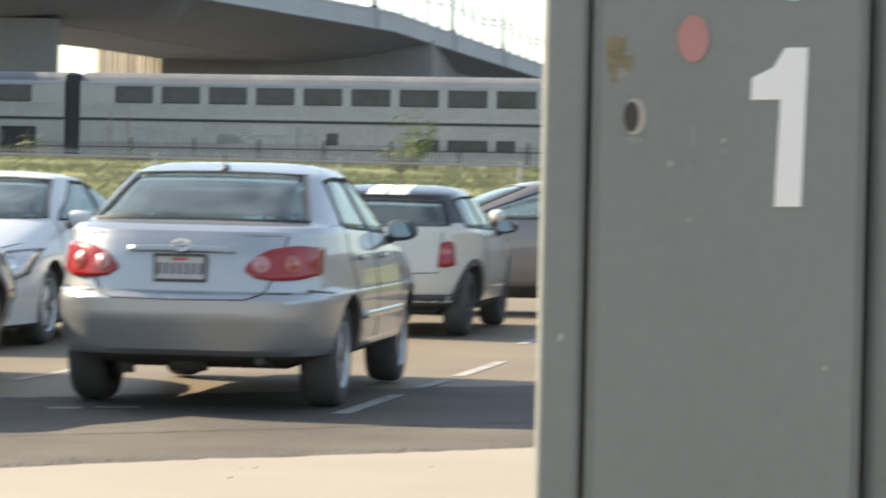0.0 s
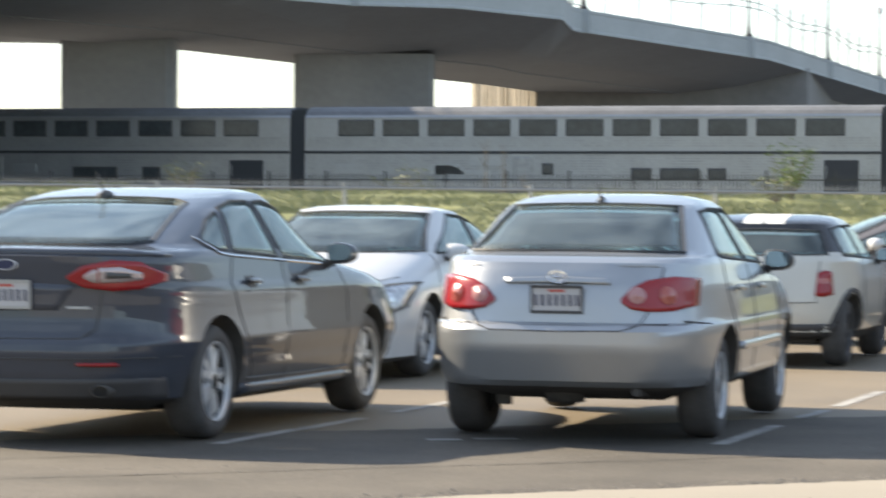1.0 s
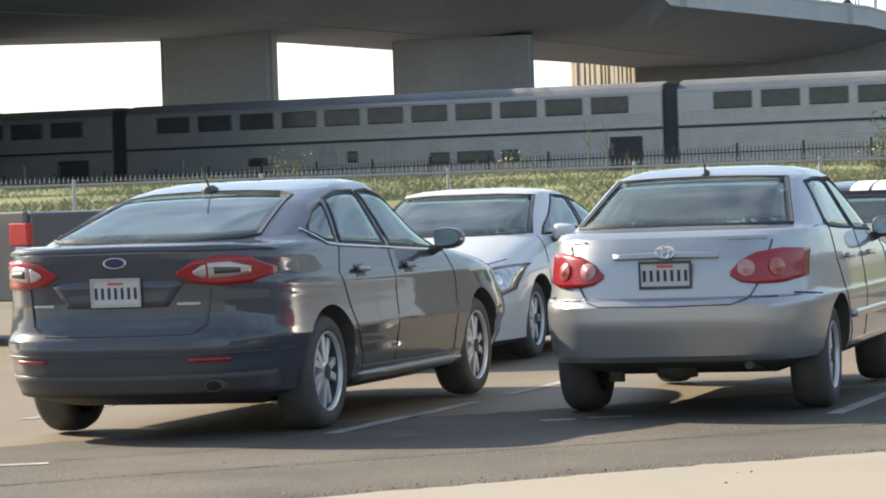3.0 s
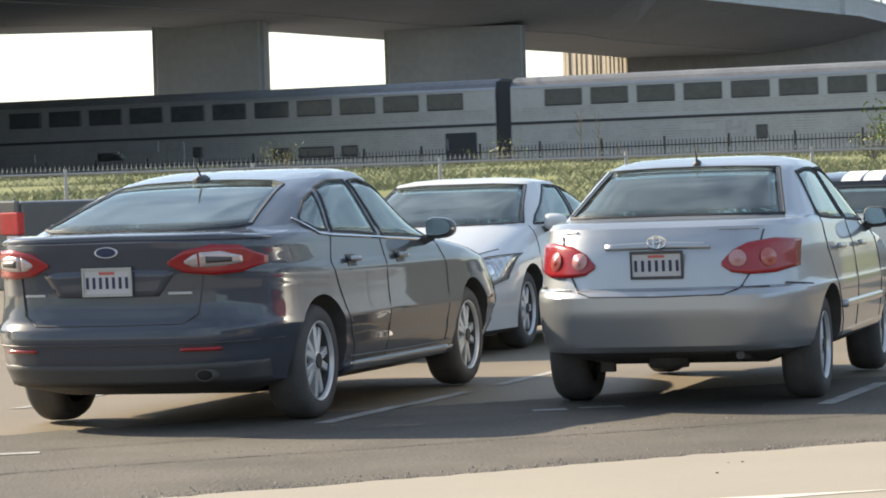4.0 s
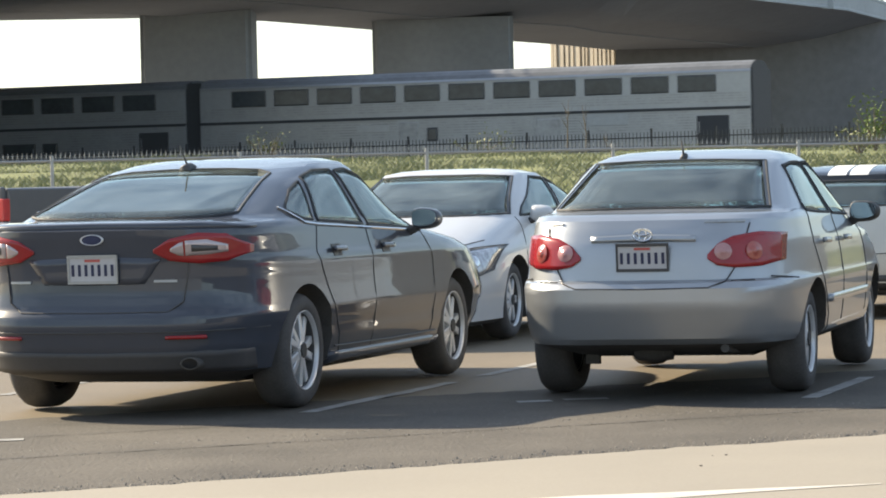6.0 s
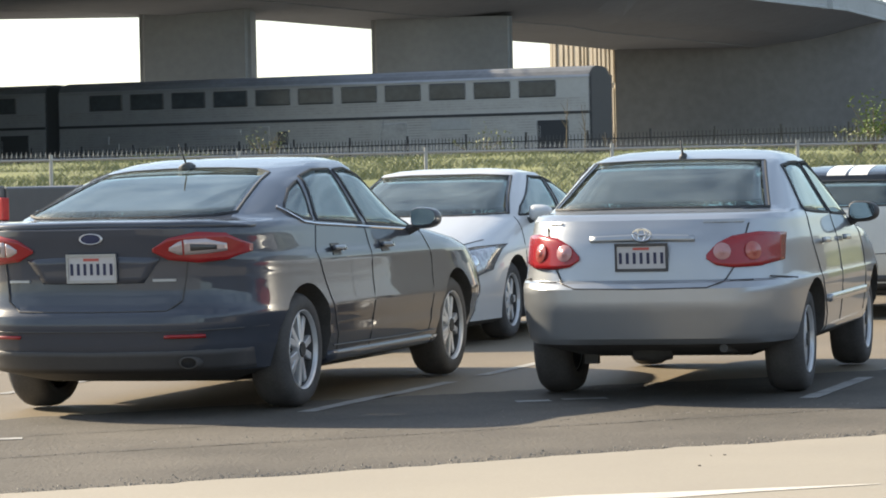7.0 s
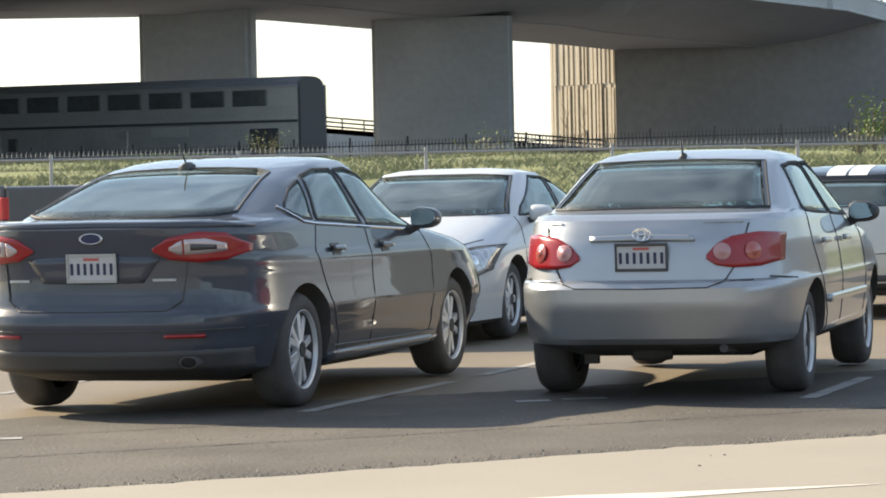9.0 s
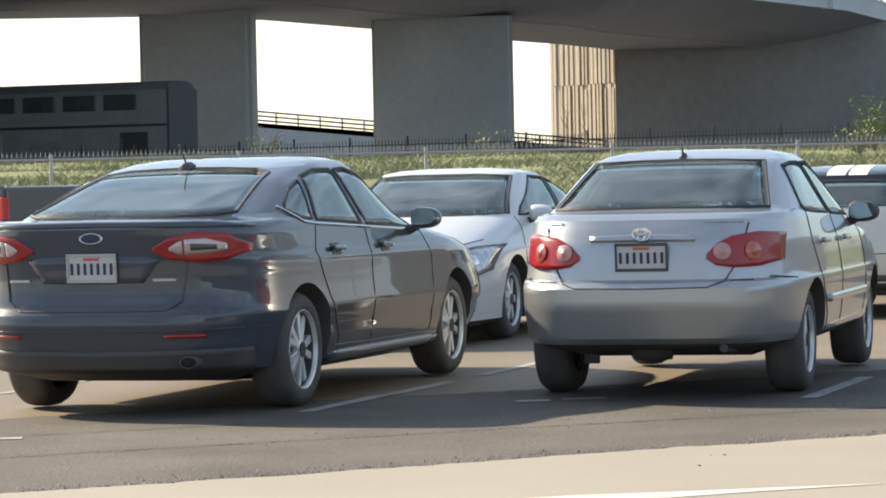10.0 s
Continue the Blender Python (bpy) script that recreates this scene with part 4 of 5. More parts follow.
def car(name, m, rows, paint, R, wb, tx, cabin, glass, label, seats=True, rim=0.225, spokes=5, style="pair", roof=None, arch=0.055, wheel_metal=None):
    """The shell with arches, cabin and window openings cut, panes set in, wheels, seats and floor."""
    root = empty(name, m)
    B = Body(rows)
    body = part("body", B.stack(), [paint, M["under"], M["trim"]] + ([roof] if roof else []), root, "", True)
    cutters = []
    bm = bmesh.new()
    for s in (1, -1):
        for y in (0, wb):
            r = lathe(bm, [(R + arch, s * 0.5), (R + arch, s * 1.3)], 40)
            for v in r[0] + r[1]:
                v.co += Vector((0, y, R))
            bm.faces.new(r[0])
            bm.faces.new(r[1][::-1])
    cutters.append(mesh_ob("cutter", bm, M["under"]))
    bm = B.stack(cabin, 2)
    cutters.append(mesh_ob("cutter", bm, M["trim"]))
    bm = bmesh.new()
    for side, low, high, nm in glass:
        B.patch(bm, side, low, high, 0.06, 0.26, 12, 5)
    cutters.append(mesh_ob("cutter", bm, M["trim"]))
    cut(body, cutters)
    for f in body.data.polygons:
        if f.material_index == 0 and f.center.z < rows[1][0] - 0.005:
            f.material_index = 1
    if roof:
        k = list(body.data.materials).index(roof)
        for f in body.data.polygons:
            if f.material_index == 0 and f.center.z > cabin[2][0] + 0.02 and cabin[2][1] - 0.35 < f.center.y < cabin[2][2] + 0.3:
                f.material_index = k
    for side, low, high, nm in glass:
        bm = bmesh.new()
        B.patch(bm, side, low, high, 0.002, 0.004, 14, 6)
        g = part(nm, bm, M["sideglass"] if side in ("left", "right") else M["carglass"], root, "tinted glass", True)
        g.visible_shadow = False
        bm = bmesh.new()
        B.line(bm, side, list(low) + list(high)[::-1] + [low[0]], 0.010, 0.0, 5)
        part("window_seal", bm, M["train_dark"], g)
        if side in ("rear", "front"):
            for k in (0, -1):
                d = -0.02 if low[k][0] > 0 else 0.02
                edge = [[row[k], (row[k][0] + d, row[k][1])] for row in (low, high)]
                edge = edge if d > 0 else [e[::-1] for e in edge]
                bm = bmesh.new()
                B.patch(bm, side, edge[0], edge[1], 0.0045, 0.002, 2, 6)
                part("glass_border", bm, M["blackpaint"], g, "black printed glass edge")
    for x in (tx, -tx):
        for y in (0, wb):
            wheel(root, x, y, R, rim, 0.21, spokes, style, wheel_metal or M["alloy"])
    bm = bmesh.new()
    a, yc, b, n, nf = B.at(rows[0][0])
    box(bm, -a * 0.8, yc - b * 0.85, rows[0][0] - 0.02, a * 0.8, yc + b * 0.85, rows[0][0] + 0.02)
    part("underbody", bm, M["under"], root)
    for y in (0, wb):
        bm = bmesh.new()
        tube(bm, [(-tx, y, R), (tx, y, R)], 0.045, 8)
        part("axle", bm, M["under"], root)
    if seats:
        c0, c1 = cabin[0][1], cabin[0][2]
        seat(root, 0, c0 + 0.42, 1.25, M["seat"], "rear_bench")
        for x in (-0.37, 0.37):
            seat(root, x, c0 + 1.25, 0.52, M["seat"])
        bm = bevel_box(-0.68, c1 - 0.5, 0.6, 0.68, c1 - 0.02, 0.98, 0.06)
        part("dashboard", bm, M["dash"], root)
        bm = bmesh.new()
        tube(bm, [(-0.37 + 0.17 * math.cos(q * 0.524), c1 - 0.62 - 0.05 * math.sin(q * 0.524), 0.93 + 0.15 * math.sin(q * 0.524)) for q in range(12)], 0.015, 6, True)
        part("steering_wheel", bm, M["dash"], root)
    return tagged(root, label, "car"), B


def head(X, Y, t, flip=False, tall=1.0):
    return pose(X, Y, 0.008, 0, 0, (180 if flip else 0) - math.degrees(t)) @ Matrix.Diagonal((1, 1, tall, 1))


def both(B, parent, name, material, side, low, high, off, depth, label="", nu=12, nv=6, only=None):
    out = []
    for s in (1, -1):
        if only and s != only:
            continue
        l, h = (low, high) if s > 0 else (mirrored(low), mirrored(high))
        bm = bmesh.new()
        B.patch(bm, side, l, h, off, depth, nu, nv)
        out.append(part(name, bm, material, parent, label, True))
    return out


# -- dark grey saloon
SLATE = [(0.19, -0.60, 3.60, 0.70, 5, 5), (0.26, -0.93, 3.80, 0.86, 5, 5), (0.40, -1.00, 3.84, 0.90, 5, 6), (0.46, -1.012, 3.84, 0.903, 5, 6.5), (0.52, -1.03, 3.84, 0.916, 5, 7), (0.58, -1.02, 3.82, 0.925, 5, 7), (0.62, -0.985, 3.80, 0.921, 5, 7),
        (0.70, -0.970, 3.76, 0.912, 5, 7), (0.78, -0.965, 3.68, 0.907, 5, 7), (0.855, -0.966, 3.55, 0.907, 5, 7), (0.885, -0.968, 3.42, 0.899, 5, 7), (0.92, -0.972, 3.28, 0.886, 5, 7), (0.98, -0.98, 2.85, 0.87, 5, 6), (1.02, -0.987, 2.52, 0.86, 5, 5.5), (1.06, -0.99, 2.36, 0.85, 4.8, 5), (1.085, -0.93, 2.28, 0.838, 4.8, 5), (1.11, -0.58, 2.2, 0.82, 4.8, 5),
        (1.20, -0.25, 2.02, 0.775, 5, 5), (1.32, 0.20, 1.80, 0.712, 5, 5), (1.40, 0.58, 1.66, 0.655, 5, 5), (1.44, 0.85, 1.58, 0.60, 5, 5), (1.465, 1.05, 1.50, 0.50, 4, 4), (1.475, 1.2, 1.4, 0.3, 4, 4)]
SLATE_CAB = [(0.42, -0.30, 2.35, 0.74, 5), (1.02, -0.42, 2.25, 0.76, 5), (1.12, -0.36, 2.05, 0.745, 5), (1.32, 0.32, 1.70, 0.63, 5), (1.41, 0.7, 1.52, 0.54, 5)]
r0 = [("rear", [(-0.66, 1.14), (-0.55, 1.126), (-0.3, 1.12), (0, 1.118), (0.3, 1.12), (0.52, 1.126), (0.62, 1.145)], [(-0.55, 1.37), (-0.42, 1.392), (-0.2, 1.402), (0, 1.405), (0.2, 1.402), (0.4, 1.392), (0.5, 1.37)], "rear_window"),
      ("front", [(-0.68, 1.12), (0, 1.10), (0.68, 1.12)], [(-0.56, 1.40), (0, 1.42), (0.56, 1.40)], "windscreen")]
for s, nm in (("right", "side_window"), ("left", "side_window")):
    r0.append((s, [(1.18, 1.045), (1.5, 1.03), (1.85, 1.015), (2.1, 1.01)], [(1.1, 1.385), (1.3, 1.395), (1.55, 1.35), (2.02, 1.09)], nm))
    r0.append((s, [(0.34, 1.085), (0.7, 1.07), (1.09, 1.05)], [(0.52, 1.345), (0.75, 1.385), (1.03, 1.39)], nm))
    r0.append((s, [(-0.02, 1.15), (0.12, 1.10), (0.27, 1.09)], [(0.04, 1.185), (0.25, 1.27), (0.43, 1.32)], "quarter_window"))
slate, B = car("dark_saloon_car", head(-1.637, 17.232, 0.3085, tall=0.985), SLATE, M["slate"], 0.333, 2.85, 0.865, SLATE_CAB, r0,
              "dark slate-grey four-door saloon parked in a bay", rim=0.228, spokes=5, style="pair")
for low, high, mt, nm in (
        ([(0.36, 0.935), (0.45, 0.888), (0.6, 0.87), (0.72, 0.88), (0.80, 0.925)], [(0.36, 0.952), (0.45, 1.008), (0.6, 1.04), (0.72, 1.03), (0.80, 0.965)], M["redlens"], "tail_light"),):
    for t in both(B, slate, nm, mt, "rear", low, high, 0.012, 0.04, "red wraparound tail light", 28, 6):
        s = 1 if t.data.vertices[0].co.x > 0 else -1
        for l2, h2 in (([(0.455, 0.94), (0.5, 0.918), (0.525, 0.915)], [(0.455, 0.955), (0.5, 0.985), (0.525, 0.995)]), ([(0.535, 0.915), (0.64, 0.92), (0.72, 0.935)], [(0.535, 1.0), (0.64, 1.005), (0.72, 0.975)])):
            bm = bmesh.new()
            B.patch(bm, "rear", l2 if s > 0 else mirrored(l2), h2 if s > 0 else mirrored(h2), 0.017, 0.02, 8, 3)
            lens = part("reversing_lens", bm, M["clearlens"], t, "clear inner lens", True)
            if l2[0][0] > 0.5:
                bm = bmesh.new()
                c0, c1 = [(0.565, 0.938), (0.68, 0.944)], [(0.565, 0.978), (0.68, 0.968)]
                B.patch(bm, "rear", c0 if s > 0 else mirrored(c0), c1 if s > 0 else mirrored(c1), 0.02, 0.01, 6, 2)
                part("lens_core", bm, M["galv_dark"], lens, "dark lens core", True)
both(B, slate, "rear_reflector", M["redlens"], "rear", [(0.43, 0.455), (0.64, 0.455)], [(0.43, 0.471), (0.64, 0.473)], 0.012, 0.03, "thin red reflector", 8, 2)
bm = bmesh.new()
B.patch(bm, "rear", [(-0.78, 0.27), (0, 0.26), (0.78, 0.27)], [(-0.80, 0.385), (0, 0.375), (0.80, 0.385)], 0.008, 0.03, 20, 4)
part("rear_valance", bm, M["trim"], slate, "black lower bumper valance", True)
bm = bmesh.new()
B.patch(bm, "rear", [(-0.80, 1.058), (-0.6, 1.07), (0, 1.075), (0.6, 1.07), (0.80, 1.058)], [(-0.80, 1.064), (-0.6, 1.092), (0, 1.10), (0.6, 1.092), (0.80, 1.064)], 0.02, 0.05, 28, 3)
part("boot_spoiler", bm, M["slate"], slate, "", True)
bm = bmesh.new()
B.patch(bm, "rear", [(-0.30, 0.76), (0, 0.755), (0.30, 0.76)], [(-0.40, 0.90), (0, 0.915), (0.40, 0.90)], 0.004, 0.03, 14, 4)
part("plate_recess", bm, M["slate"], slate, "", True)
q = B.point("rear", 0, 0.84)
plate(slate, pose(0, q.y - 0.022, 0.845, 3) @ Matrix.Scale(0.92, 4), M["galv"])
bm = bmesh.new()
lathe(bm, [(0.047, 0.004), (0.05, 0.01), (0.054, 0.009), (0.057, 0)], 28)
for v in bm.verts:
    v.co = Vector((v.co.y * 1.25, -v.co.x, v.co.z * 0.55))
e = part("badge", bm, M["alloy"], slate, "bright oval ring badge", True)
e.matrix_basis = pose(0, B.point("rear", 0, 1.01).y - 0.003, 1.01)
bm = bmesh.new()
lathe(bm, [(0.001, 0.007), (0.03, 0.0065), (0.049, 0.004)], 28)
for v in bm.verts:
    v.co = Vector((v.co.y * 1.25, -v.co.x, v.co.z * 0.55))
part("badge_field", bm, M["plateink"], e, "dark blue oval field", True)
for x in (-0.45, 0.42):
    bm = bmesh.new()
    B.patch(bm, "rear", [(x - 0.065, 0.768), (x + 0.065, 0.768)], [(x - 0.065, 0.782), (x + 0.065, 0.782)], 0.008, 0.02, 6, 1)
    part("name_bar", bm, M["galv"], slate, "small chrome lettering bar")
seams(B, slate, [("rear", [(-0.55, 0.90), (-0.52, 0.66), (-0.44, 0.605), (0, 0.60), (0.44, 0.605), (0.52, 0.66), (0.55, 0.88)]), ("rear", [(-0.85, 0.50), (-0.4, 0.492), (0, 0.49), (0.4, 0.492), (0.85, 0.50)])])
for s in ("right", "left"):
    seams(B, slate, [(s, [(1.13, 1.04), (1.12, 0.7), (1.12, 0.30)]), (s, [(2.18, 1.02), (2.3, 0.8), (2.28, 0.32)]), (s, [(0.30, 1.08), (0.18, 0.9), (0.35, 0.62), (0.5, 0.42), (0.55, 0.3)])])
    bm = bmesh.new()
    B.line(bm, s, [(-0.08, 1.165), (0.1, 1.075), (0.3, 1.06), (1.1, 1.03), (2.15, 0.99)], 0.008, 0.004)
    part("chrome_strip", bm, M["chrome"], slate, "chrome strip under the side windows")
    for y in (0.42, 1.30):
        bm = bmesh.new()
        B.patch(bm, s, [(y, 0.895), (y + 0.2, 0.89)], [(y, 0.92), (y + 0.2, 0.915)], 0.032, 0.022, 8, 2)
        h = part("door_handle", bm, M["slate"], slate, "", True)
        bm = bmesh.new()
        B.patch(bm, s, [(y + 0.02, 0.87), (y + 0.16, 0.87)], [(y + 0.02, 0.94), (y + 0.16, 0.94)], 0.004, 0.02, 6, 2)
        part("handle_recess", bm, M["trim"], h)
    bm = bmesh.new()
    B.patch(bm, s, [(0.42, 0.22), (2.42, 0.22)], [(0.40, 0.30), (2.44, 0.30)], 0.02, 0.05, 14, 2)
    part("sill", bm, M["slate"], slate, "", True)
    bm = bmesh.new()
    B.line(bm, s, [(0.45, 0.335), (1.5, 0.325), (2.4, 0.33)], 0.005, 0.008)
    part("sill_trim", bm, M["galv_dark"], slate, "dull sill moulding")
mirror(slate, 0.90, 1.92, 1.07, M["slate"])
mirror(slate, -0.90, 1.92, 1.07, M["slate"])
bm = bmesh.new()
tube(bm, [(-0.09, 0.57, 1.395), (-0.09, 0.61, 1.415), (-0.09, 0.67, 1.425), (-0.09, 0.74, 1.42)], [0.036, 0.03, 0.025, 0.014], 8)
tube(bm, [(-0.09, 0.62, 1.43), (-0.09, 0.51, 1.55)], [0.007, 0.004], 5)
part("antenna", bm, M["trim"], slate, "black roof antenna", True)
for x in (0.55,):
    bm = bmesh.new()
    rr = lathe(bm, [(0.035, 0.0), (0.045, 0.0), (0.045, 0.18), (0.035, 0.18)], 16)
    for v in bm.verts:
        v.co = Vector((v.co.y * 1.3 + x, v.co.x - 0.955, v.co.z * 0.8 + 0.315))
    part("exhaust", bm, M["under"], slate, "", True)

# -- silver saloon
SILV = [(0.25, -0.50, 3.20, 0.62, 5, 5), (0.335, -0.92, 3.42, 0.81, 5, 5), (0.37, -0.965, 3.44, 0.834, 4.8, 5), (0.44, -0.985, 3.46, 0.847, 4.8, 6), (0.56, -1.02, 3.48, 0.86, 4.6, 6), (0.66, -1.02, 3.48, 0.864, 4.6, 6), (0.695, -0.99, 3.44, 0.862, 4.6, 6), (0.71, -0.945, 3.42, 0.857, 4.6, 6),
       (0.82, -0.93, 3.3, 0.845, 4.4, 6), (0.92, -0.91, 3.0, 0.828, 4.4, 6), (1.00, -0.875, 2.5, 0.802, 4.4, 5), (1.055, -0.84, 2.30, 0.787, 4.6, 5), (1.085, -0.76, 2.22, 0.772, 4.8, 5), (1.105, -0.45, 2.16, 0.757, 4.8, 5),
       (1.20, -0.24, 1.98, 0.705, 5, 5), (1.32, 0.02, 1.74, 0.642, 5, 5), (1.40, 0.22, 1.58, 0.597, 5, 5), (1.44, 0.42, 1.46, 0.545, 4.5, 4.5), (1.465, 0.62, 1.32, 0.46, 4, 4), (1.478, 0.8, 1.15, 0.3, 4, 4)]
SILV_CAB = [(0.42, -0.25, 2.3, 0.68, 5), (1.02, -0.36, 2.2, 0.70, 5), (1.12, -0.28, 2.02, 0.68, 5), (1.32, 0.14, 1.64, 0.57, 5), (1.41, 0.4, 1.42, 0.48, 5)]
r0 = [("rear", [(-0.655, 1.118), (-0.3, 1.12), (0, 1.122), (0.3, 1.12), (0.625, 1.118)], [(-0.525, 1.395), (-0.25, 1.405), (0, 1.408), (0.25, 1.405), (0.51, 1.395)], "rear_window"),
      ("front", [(-0.62, 1.12), (0, 1.1), (0.62, 1.12)], [(-0.52, 1.40), (0, 1.42), (0.52, 1.40)], "windscreen")]
for s in ("right", "left"):
    r0.append((s, [(1.05, 1.06), (1.5, 1.05), (1.95, 1.04)], [(0.98, 1.385), (1.2, 1.39), (1.85, 1.12)], "side_window"))
    r0.append((s, [(0.12, 1.09), (0.5, 1.075), (0.97, 1.065)], [(0.36, 1.365), (0.6, 1.385), (0.90, 1.388)], "side_window"))
silver_car, B = car("silver_saloon_car", head(1.372, 17.606, 0.2736, tall=0.975), SILV, M["silver"], 0.315, 2.60, 0.795, SILV_CAB, r0,
             "silver four-door saloon parked in a bay", rim=0.2, spokes=7, style="single")
for t in both(B, silver_car, "tail_light", M["redlens"], "rear", [(0.365, 0.828), (0.42, 0.79), (0.52, 0.775), (0.65, 0.78), (0.745, 0.81)], [(0.365, 0.85), (0.42, 0.912), (0.5, 0.955), (0.63, 0.978), (0.745, 0.968)], 0.012, 0.02, "rounded red tail light", 16, 8):
    s = 1 if t.data.vertices[0].co.x > 0 else -1
    for cx, rad, mt, nm in ((0.45, 0.05, M["palepink"], "reversing_lamp"), (0.605, 0.055, M["pinklens"], "brake_lamp")):
        bm = bmesh.new()
        c = B.point("rear", cx * s, 0.868, 0.016)
        rr = lathe(bm, [(0.001, 0.010), (rad * 0.3, 0.012), (rad * 0.35, 0.006), (rad * 0.8, 0.006), (rad, 0.0)], 24)
        d = B.point("rear", cx * s, 0.868, 1.016) - c
        rot = d.to_track_quat("X", "Z").to_matrix().to_4x4()
        for v in bm.verts:
            v.co = c + (rot @ v.co)
        part(nm, bm, mt, t, "round inner lens", True)
bm = bmesh.new()
B.patch(bm, "rear", [(-0.30, 0.928), (0, 0.931), (0.30, 0.928)], [(-0.30, 0.956), (0, 0.967), (0.30, 0.956)], 0.026, 0.05, 14, 3)
part("boot_garnish", bm, M["silver"], silver_car, "bright garnish above the plate", True)
q = B.point("rear", 0, 0.88)
plate(silver_car, pose(0, q.y - 0.03, 0.842, 4) @ Matrix.Scale(0.93, 4), M["trim"])
bm = bmesh.new()
for rx, rz in ((0.055, 0.036), (0.022, 0.036), (0.04, 0.016)):
    tube(bm, [(rx * math.cos(i * 0.314), -0.035, rz * math.sin(i * 0.314) + (0.014 if rz < 0.02 else 0)) for i in range(20)], 0.005, 5, True)
e = part("badge", bm, M["chrome"], silver_car, "chrome oval ring badge")
e.matrix_basis = pose(0, B.point("rear", 0, 0.972).y - 0.005, 0.972)
for x, w in ((-0.53, 0.045), (0.45, 0.11)):
    bm = bmesh.new()
    B.patch(bm, "rear", [(x - w, 1.036), (x + w, 1.036)], [(x - w, 1.047), (x + w, 1.047)], 0.004, 0.01, 6, 1)
    part("name_bar", bm, M["galv"], silver_car, "small chrome lettering bar")
seams(B, silver_car, [("rear", [(-0.58, 1.02), (-0.575, 0.98), (-0.52, 0.80), (-0.47, 0.70), (-0.38, 0.665), (0, 0.66), (0.38, 0.665), (0.47, 0.70), (0.53, 0.80), (0.575, 0.98), (0.585, 1.03)]),
               ("rear", [(0.50, 0.702), (0.56, 0.703), (0.62, 0.704)]), ("rear", [(-0.50, 0.702), (-0.56, 0.703), (-0.62, 0.704)])])
for s in ("right", "left"):
    seams(B, silver_car, [(s, [(1.01, 1.06), (1.0, 0.7), (1.0, 0.33)]), (s, [(2.02, 1.04), (2.08, 0.8), (2.05, 0.33)]), (s, [(0.10, 1.08), (0.05, 0.9), (0.25, 0.62), (0.42, 0.45), (0.45, 0.33)]), (s, [(-0.72, 0.72), (-0.42, 0.70)])])
    bm = bmesh.new()
    B.patch(bm, s, [(0.40, 0.52), (2.12, 0.52)], [(0.40, 0.565), (2.12, 0.565)], 0.016, 0.03, 16, 2)
    part("side_moulding", bm, M["silver"], silver_car, "", True)
    for y in (0.28, 1.14):
        bm = bmesh.new()
        B.patch(bm, s, [(y, 0.885), (y + 0.2, 0.88)], [(y, 0.915), (y + 0.2, 0.91)], 0.04, 0.025, 8, 2)
        part("door_handle", bm, M["silver"], silver_car, "", True)
mirror(silver_car, 0.80, 1.80, 1.06, M["trim"])
mirror(silver_car, -0.80, 1.80, 1.06, M["silver"])
bm = bmesh.new()
tube(bm, [(0, 0.31, 1.41), (0, 0.36, 1.44), (0, 0.42, 1.44)], [0.024, 0.02, 0.012], 8)
tube(bm, [(0, 0.34, 1.44), (0, 0.28, 1.53)], [0.008, 0.004], 5)
part("antenna", bm, M["trim"], silver_car, "short black roof antenna", True)
bm = bmesh.new()
tube(bm, [(-0.12, -0.62, 0.3), (0.0, -0.61, 0.3), (0.1, -0.60, 0.3)], [0.07, 0.085, 0.07], 12)
part("silencer", bm, M["under"], silver_car, "dull exhaust silencer", True)
bm = bmesh.new()
tube(bm, [(0.45, -0.3, 0.27), (0.45, -0.88, 0.31)], 0.025, 8)
part("exhaust", bm, M["under"], silver_car)
bm = bmesh.new()
box(bm, -0.44, -0.5, 0.20, -0.36, -0.45, 0.3)
part("tow_hook", bm, M["under"], silver_car)

# -- white coupe, nose towards the lane
COUPE = [(0.15, -0.80, 4.02, 0.76, 5), (0.19, -0.92, 4.10, 0.85, 4), (0.45, -0.98, 4.12, 0.885, 3.8), (0.62, -1.0, 4.0, 0.895, 3.6), (0.75, -0.98, 3.72, 0.895, 3.5), (0.86, -0.96, 3.22, 0.88, 3.4), (0.95, -0.95, 2.75, 0.865, 3.8), (1.03, -0.9, 2.35, 0.845, 4.2),
       (1.08, -0.6, 2.2, 0.82, 4.6), (1.2, -0.2, 1.92, 0.76, 5), (1.32, 0.2, 1.62, 0.68, 5), (1.40, 0.55, 1.4, 0.62, 5), (1.43, 0.75, 1.25, 0.5, 4.5), (1.445, 0.9, 1.1, 0.3, 4)]
COUPE_CAB = [(0.42, -0.25, 2.25, 0.72, 5), (1.02, -0.36, 2.15, 0.74, 5), (1.12, -0.28, 1.95, 0.72, 5), (1.30, 0.25, 1.58, 0.6, 5), (1.385, 0.6, 1.25, 0.5, 5)]
r0 = [("front", [(-0.73, 1.05), (-0.3, 1.035), (0.3, 1.035), (0.73, 1.05)], [(-0.585, 1.37), (-0.3, 1.385), (0.3, 1.385), (0.585, 1.37)], "windscreen"), ("rear", [(-0.6, 1.12), (0, 1.12), (0.6, 1.12)], [(-0.5, 1.36), (0, 1.37), (0.5, 1.36)], "rear_window")]
for s in ("right", "left"):
    r0.append((s, [(0.75, 1.07), (1.3, 1.05), (1.92, 1.03)], [(0.70, 1.36), (1.1, 1.37), (1.80, 1.10)], "side_window"))
    r0.append((s, [(-0.02, 1.14), (0.3, 1.10), (0.68, 1.075)], [(0.05, 1.18), (0.3, 1.29), (0.63, 1.355)], "quarter_window"))
